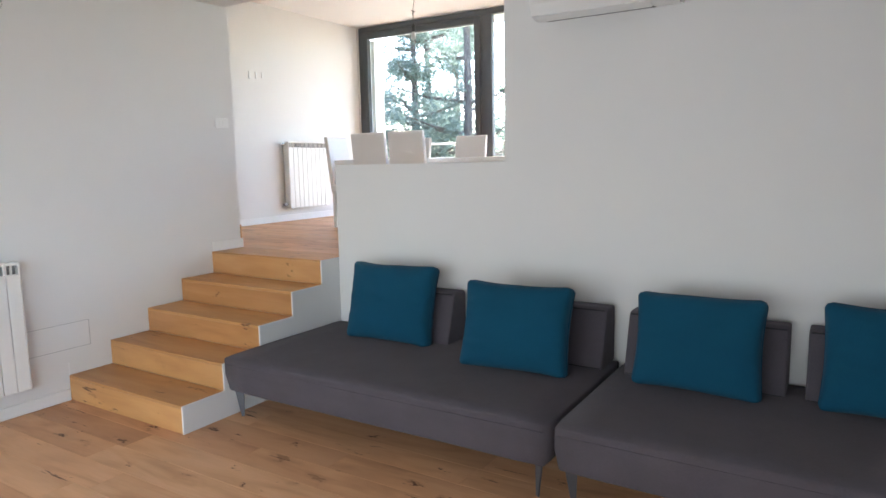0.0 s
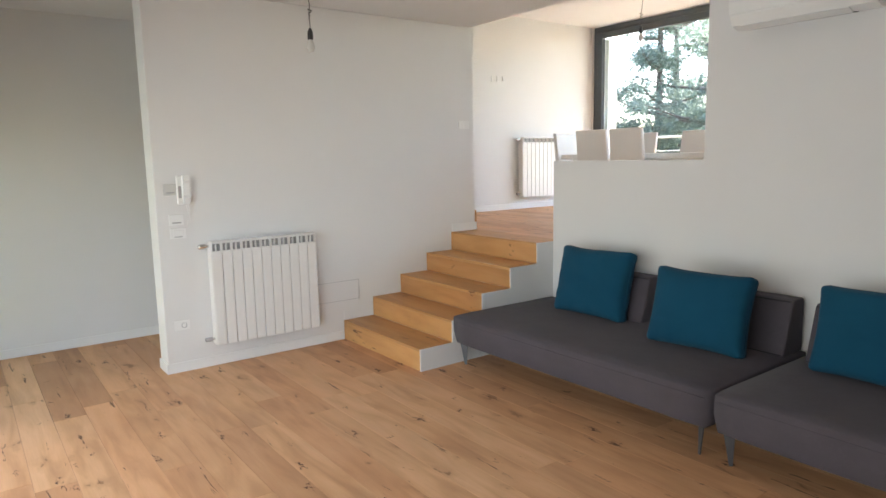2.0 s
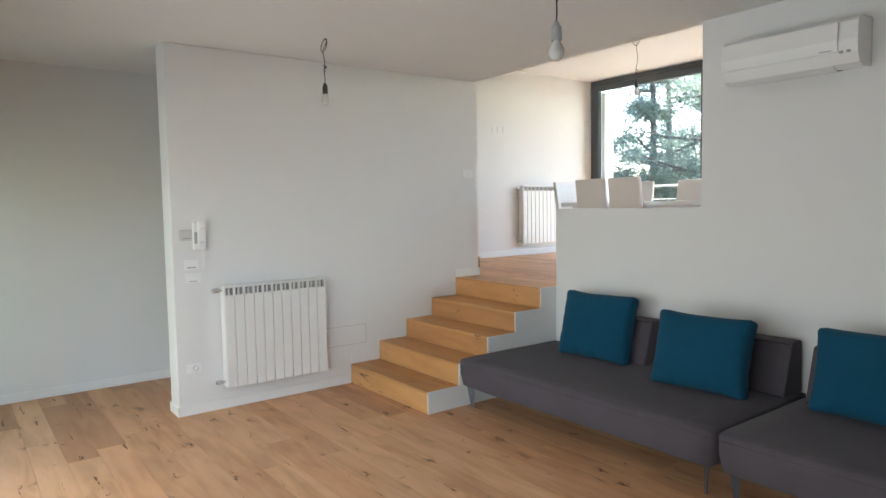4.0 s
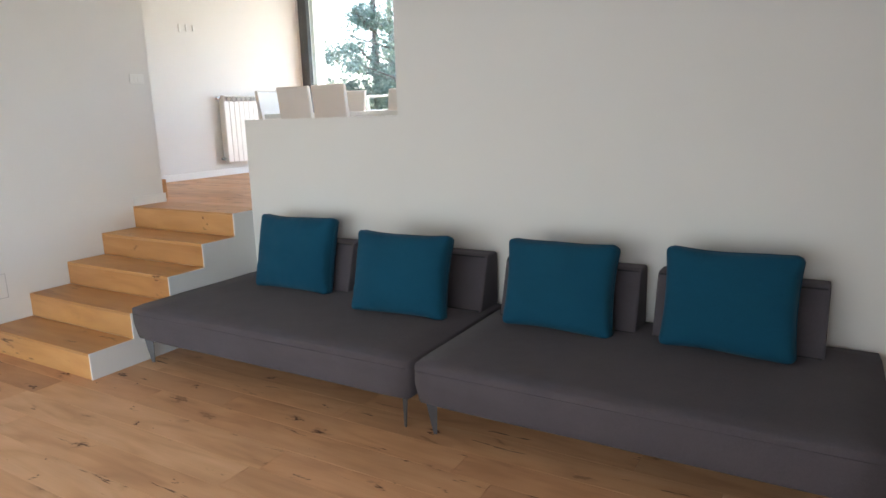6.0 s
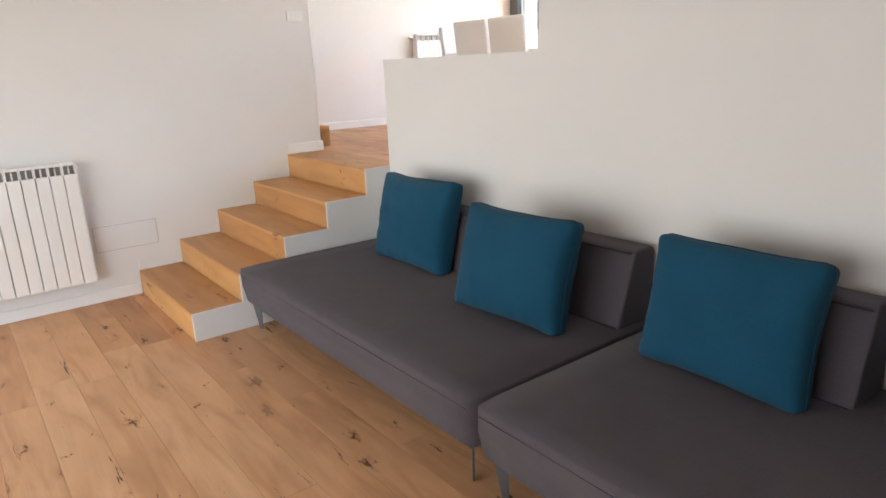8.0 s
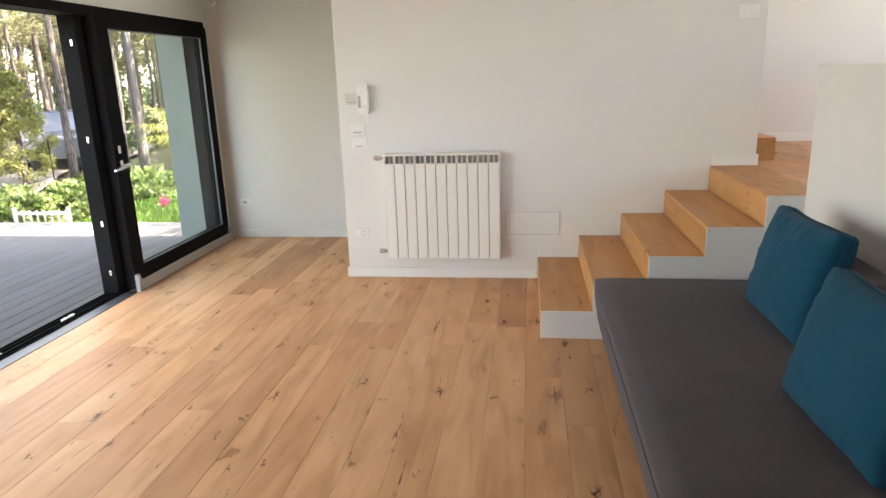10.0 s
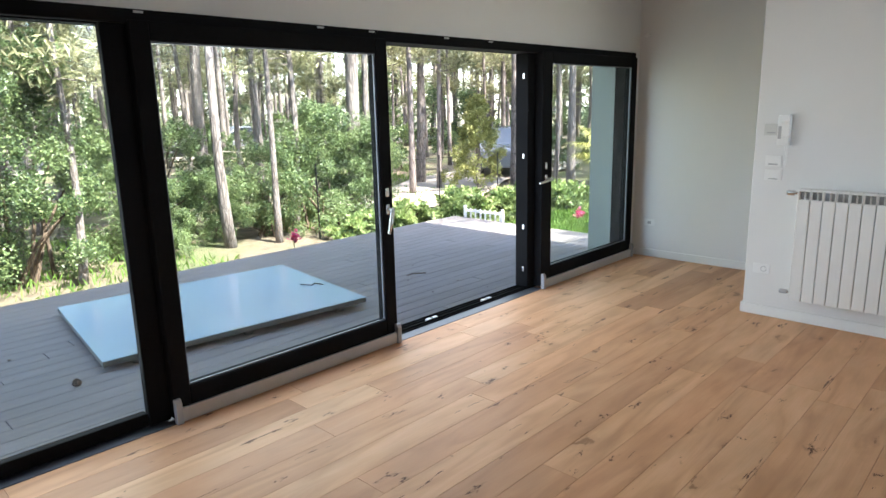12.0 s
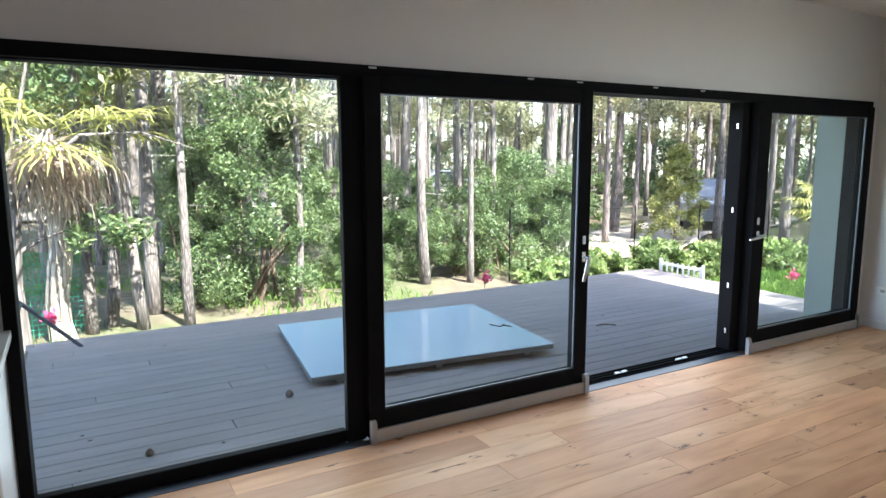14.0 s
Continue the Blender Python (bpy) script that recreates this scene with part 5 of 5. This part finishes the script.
def car(m, label):
    c = empty("car", label=label, category="car")
    body = [(-2.1, 0.35), (-2.1, 0.78), (-1.95, 0.90), (-1.2, 0.98), (-0.55, 1.42), (0.75, 1.45), (1.55, 1.02), (2.1, 0.92), (2.15, 0.40)]
    bm = prism(body, "y", -0.84, 0.84)
    bmesh.ops.bevel(bm, geom=bm.edges[:], offset=0.06, segments=2, profile=0.5, affect="EDGES")
    part("body", moved(bm, m), CAR_PAINT, c, smooth=False)
    for s in (-1, 1):
        part("window", moved(prism([(-1.0, 1.0), (-0.5, 1.36), (0.72, 1.39), (1.25, 1.04)], "y", s * 0.842, s * 0.848), m), CAR_GLASS, c)
        for x in (-1.35, 1.35):
            part("wheel", moved(lathe([(0, 0), (0.2, 0.0), (0.31, 0.02), (0.32, 0.10), (0.31, 0.18), (0, 0.2)], 16), m @ pose(x, s * 0.66, 0.32, -90 * s, 0, 0)), DARK_PLASTIC, c)
    part("windscreen", moved(prism([(-1.23, 1.0), (-0.6, 1.425), (-0.62, 1.435), (-1.25, 1.01)], "y", -0.7, 0.7), m), CAR_GLASS, c)
    return c


car(pose(-14.2, -8.6, GZ - 0.12, 0, 0, 37), "silver car parked behind the hedge")
car(pose(-11.0, -27.5, GZ - 0.3, 0, 0, 10), "grey car parked far off under the pines")
car(pose(-17.0, -29.0, GZ - 0.3, 0, 0, 5), "silver car parked far off by the road")

# lawn
rnd = random.Random(91)
leaf_part("lawn_grass", leaves(16000, lambda r: (r.uniform(-9.3, -5.9), r.uniform(-2.6, 0.6), GZ + 0.10), 0.11, 7.0, 92, up=2.2), GRASS, None)
tagged(bpy.data.objects["lawn_grass"], "short bright green lawn beside the terrace", "grass", kind="stuff")
structure("lawn", box(-9.4, -5.88, -2.7, 0.7, GZ - 0.15, GZ + 0.11, 0.03, 2), plain("lawn_soil", (0.11, 0.17, 0.04), 0.95, vary=0.3, relief=0.4), "green lawn beside the terrace", "lawn")
leaf_part("woodland_grass", leaves(9000, lambda r: (lambda x, y: None if noise.noise(Vector((x * 0.4, y * 0.4, 0))) < 0.05 else (x, y, ground_height(x, y)))(r.uniform(-12, 4), r.uniform(-14, -3.1)), 0.14, 7.0, 93, up=2.0), GRASS, None)
tagged(bpy.data.objects["woodland_grass"], "thin tufts of grass on the woodland ground", "grass", kind="stuff")


# trees and railing beyond the dining window
def cedar(label, h, seed):
    t = empty("cedar_tree", label=label, category="tree")
    rnd = random.Random(seed)
    part("trunk", tube([(0, 0, -0.5), (0.1, 0, h * 0.5), (0, 0.1, h)], [0.19, 0.12, 0.03], 10), BARK, t)
    limbs = bmesh.new()
    clumps = []
    for i in range(34):
        z = h * rnd.uniform(0.12, 0.98)
        a = rnd.uniform(0, 6.28)
        L = (h - z) * 0.30 * rnd.uniform(0.6, 1.2) + 0.6
        p, q = Vector((0.05, 0.03, z)), Vector((math.cos(a) * L, math.sin(a) * L, z + 0.25 * L))
        add_tube(limbs, [p, p.lerp(q, 0.5) + Vector((0, 0, -0.1)), q], [0.06, 0.04, 0.01], 5)
        for k in range(9):
            f = rnd.uniform(0.25, 1.05)
            clumps.append((p.lerp(q, f) + Vector((rnd.gauss(0, 0.35), rnd.gauss(0, 0.35), rnd.gauss(0, 0.10))), rnd.uniform(0.2, 0.42)))
    tagged(part("limbs", limbs, BARK, t), kind="stuff")
    leaf_part("crown", leaves(13000, clump_spread(clumps), 0.17, 3.6, seed + 3, up=-0.1), LEAF_CEDAR, t)
    return t


ce = cedar("broad blue-green cedar outside the dining window", 10.5, 71)
ce.matrix_world = pose(-8.6, 17.5, -1.8)
copy_thing(ce, pose(-11.8, 20.5, -1.8, 0, 0, 100))
copy_thing(ce, pose(-10.6, 18.0, -1.6, 0, 0, 160) @ Matrix.Scale(0.9, 4))
copy_thing(ce, pose(-4.2, 21.5, -2.0, 0, 0, 220) @ Matrix.Scale(0.8, 4))
copy_thing(ce, pose(-13.2, 17.2, -1.8, 0, 0, 75))
copy_thing(ce, pose(-11.6, 15.2, -1.8, 0, 0, 15) @ Matrix.Scale(0.62, 4))
copy_thing(ce, pose(-14.5, 27.0, -2.0, 0, 0, 30))
copy_thing(ce, pose(-9.5, 30.0, -2.0, 0, 0, 300))


def balcony_rail():
    f = empty("balcony_railing", label="slim grey metal railing outside the dining window", category="railing")
    for z in (DF + 1.0, DF + 0.78, DF + 0.56, DF + 0.34):
        part("rail", tube([(-7.0, 9.95, z), (XE, 9.95, z)], 0.018 if z > DF + 0.9 else 0.009, 8), ALU, f)
    for i in range(7):
        x = -6.6 + 1.5 * i
        part("post", box(x - 0.02, x + 0.02, 9.93, 9.97, DF - 0.03, DF + 1.0), ALU, f)


balcony_rail()
structure("balcony_floor", box(-7.2, XE, DY + 0.302, 10.1, DF - 0.25, DF - 0.03), GRAVEL, "grey balcony floor outside the dining window", "balcony")

# ---- boards of the floors and the terrace ----
def lay_boards(parent, name, x0, x1, y0, y1, z, width, lengths, material, seed, gap=0.0012, thick=0.014, bevel=0.0008):
    """Boards along x with staggered ends, each an object, alike lengths sharing one mesh."""
    rnd = random.Random(seed)
    cache = {}
    y = y0
    while y < y1 - 0.005:
        w = min(width, y1 - y)
        x = x0 - rnd.uniform(0.1, 0.9) * lengths[0]
        while x < x1 - 0.01:
            L = rnd.choice(lengths)
            a, b = max(x, x0), min(x + L, x1)
            x += L
            if b - a < 0.02:
                continue
            key = (round(b - a, 3), round(w, 3))
            if key not in cache:
                cache[key] = mesh_of(name, box(0, b - a - gap, 0, w - gap, -thick, 0, bevel, 1), material)
            o = new(name, cache[key])
            o.parent = parent
            o.location = (a, y, z)
        y += width


fl = structure("floor", box(XB - 0.2, XE, 0.17, YS2, -0.30, -0.0145), JOINT, "knotty oak plank floor of the living room", "floor")
lay_boards(fl, "plank", XB, XE, 0.272, YS, 0.0, 0.19, (1.9, 1.5, 2.2), OAK, 101)
lay_boards(fl, "plank", XB, -3.25, 0.172, 0.2715, 0.0, 0.10, (1.9,), OAK, 102)
bm = box(DX, XE, YS2, DY, DF - 0.2, DF - 0.0145)
add_box(bm, XR + 0.003, XS - 0.0135, 4.68, YS - 0.001, DF - 0.03, DF - 0.0145)
add_box(bm, DX, XRB - 0.002, 4.2, YS2, DF - 0.03, DF - 0.0145)
fl2 = structure("floor_dining", bm, JOINT, "oak plank floor of the dining level", "floor")
lay_boards(fl2, "plank", DX, -0.6, YS2, DY, DF, 0.19, (1.9, 1.5, 2.2), OAK, 103)
lay_boards(fl2, "plank", XR + 0.002, XS - 0.0125, 4.65, YS2 - 0.0005, DF, 0.312, (3.0,), OAK_STEP, 104)
dk = structure("terrace", box(-5.84, 1.98, -3.16, YO - 0.002, -0.34, -0.046), JOINT, "grey composite board terrace", "terrace")
lay_boards(dk, "deck_board", -5.86, 2.0, -3.18, 0.028, -0.022, 0.146, (4.0, 3.0), DECK, 105, 0.005, 0.024, 0.003)
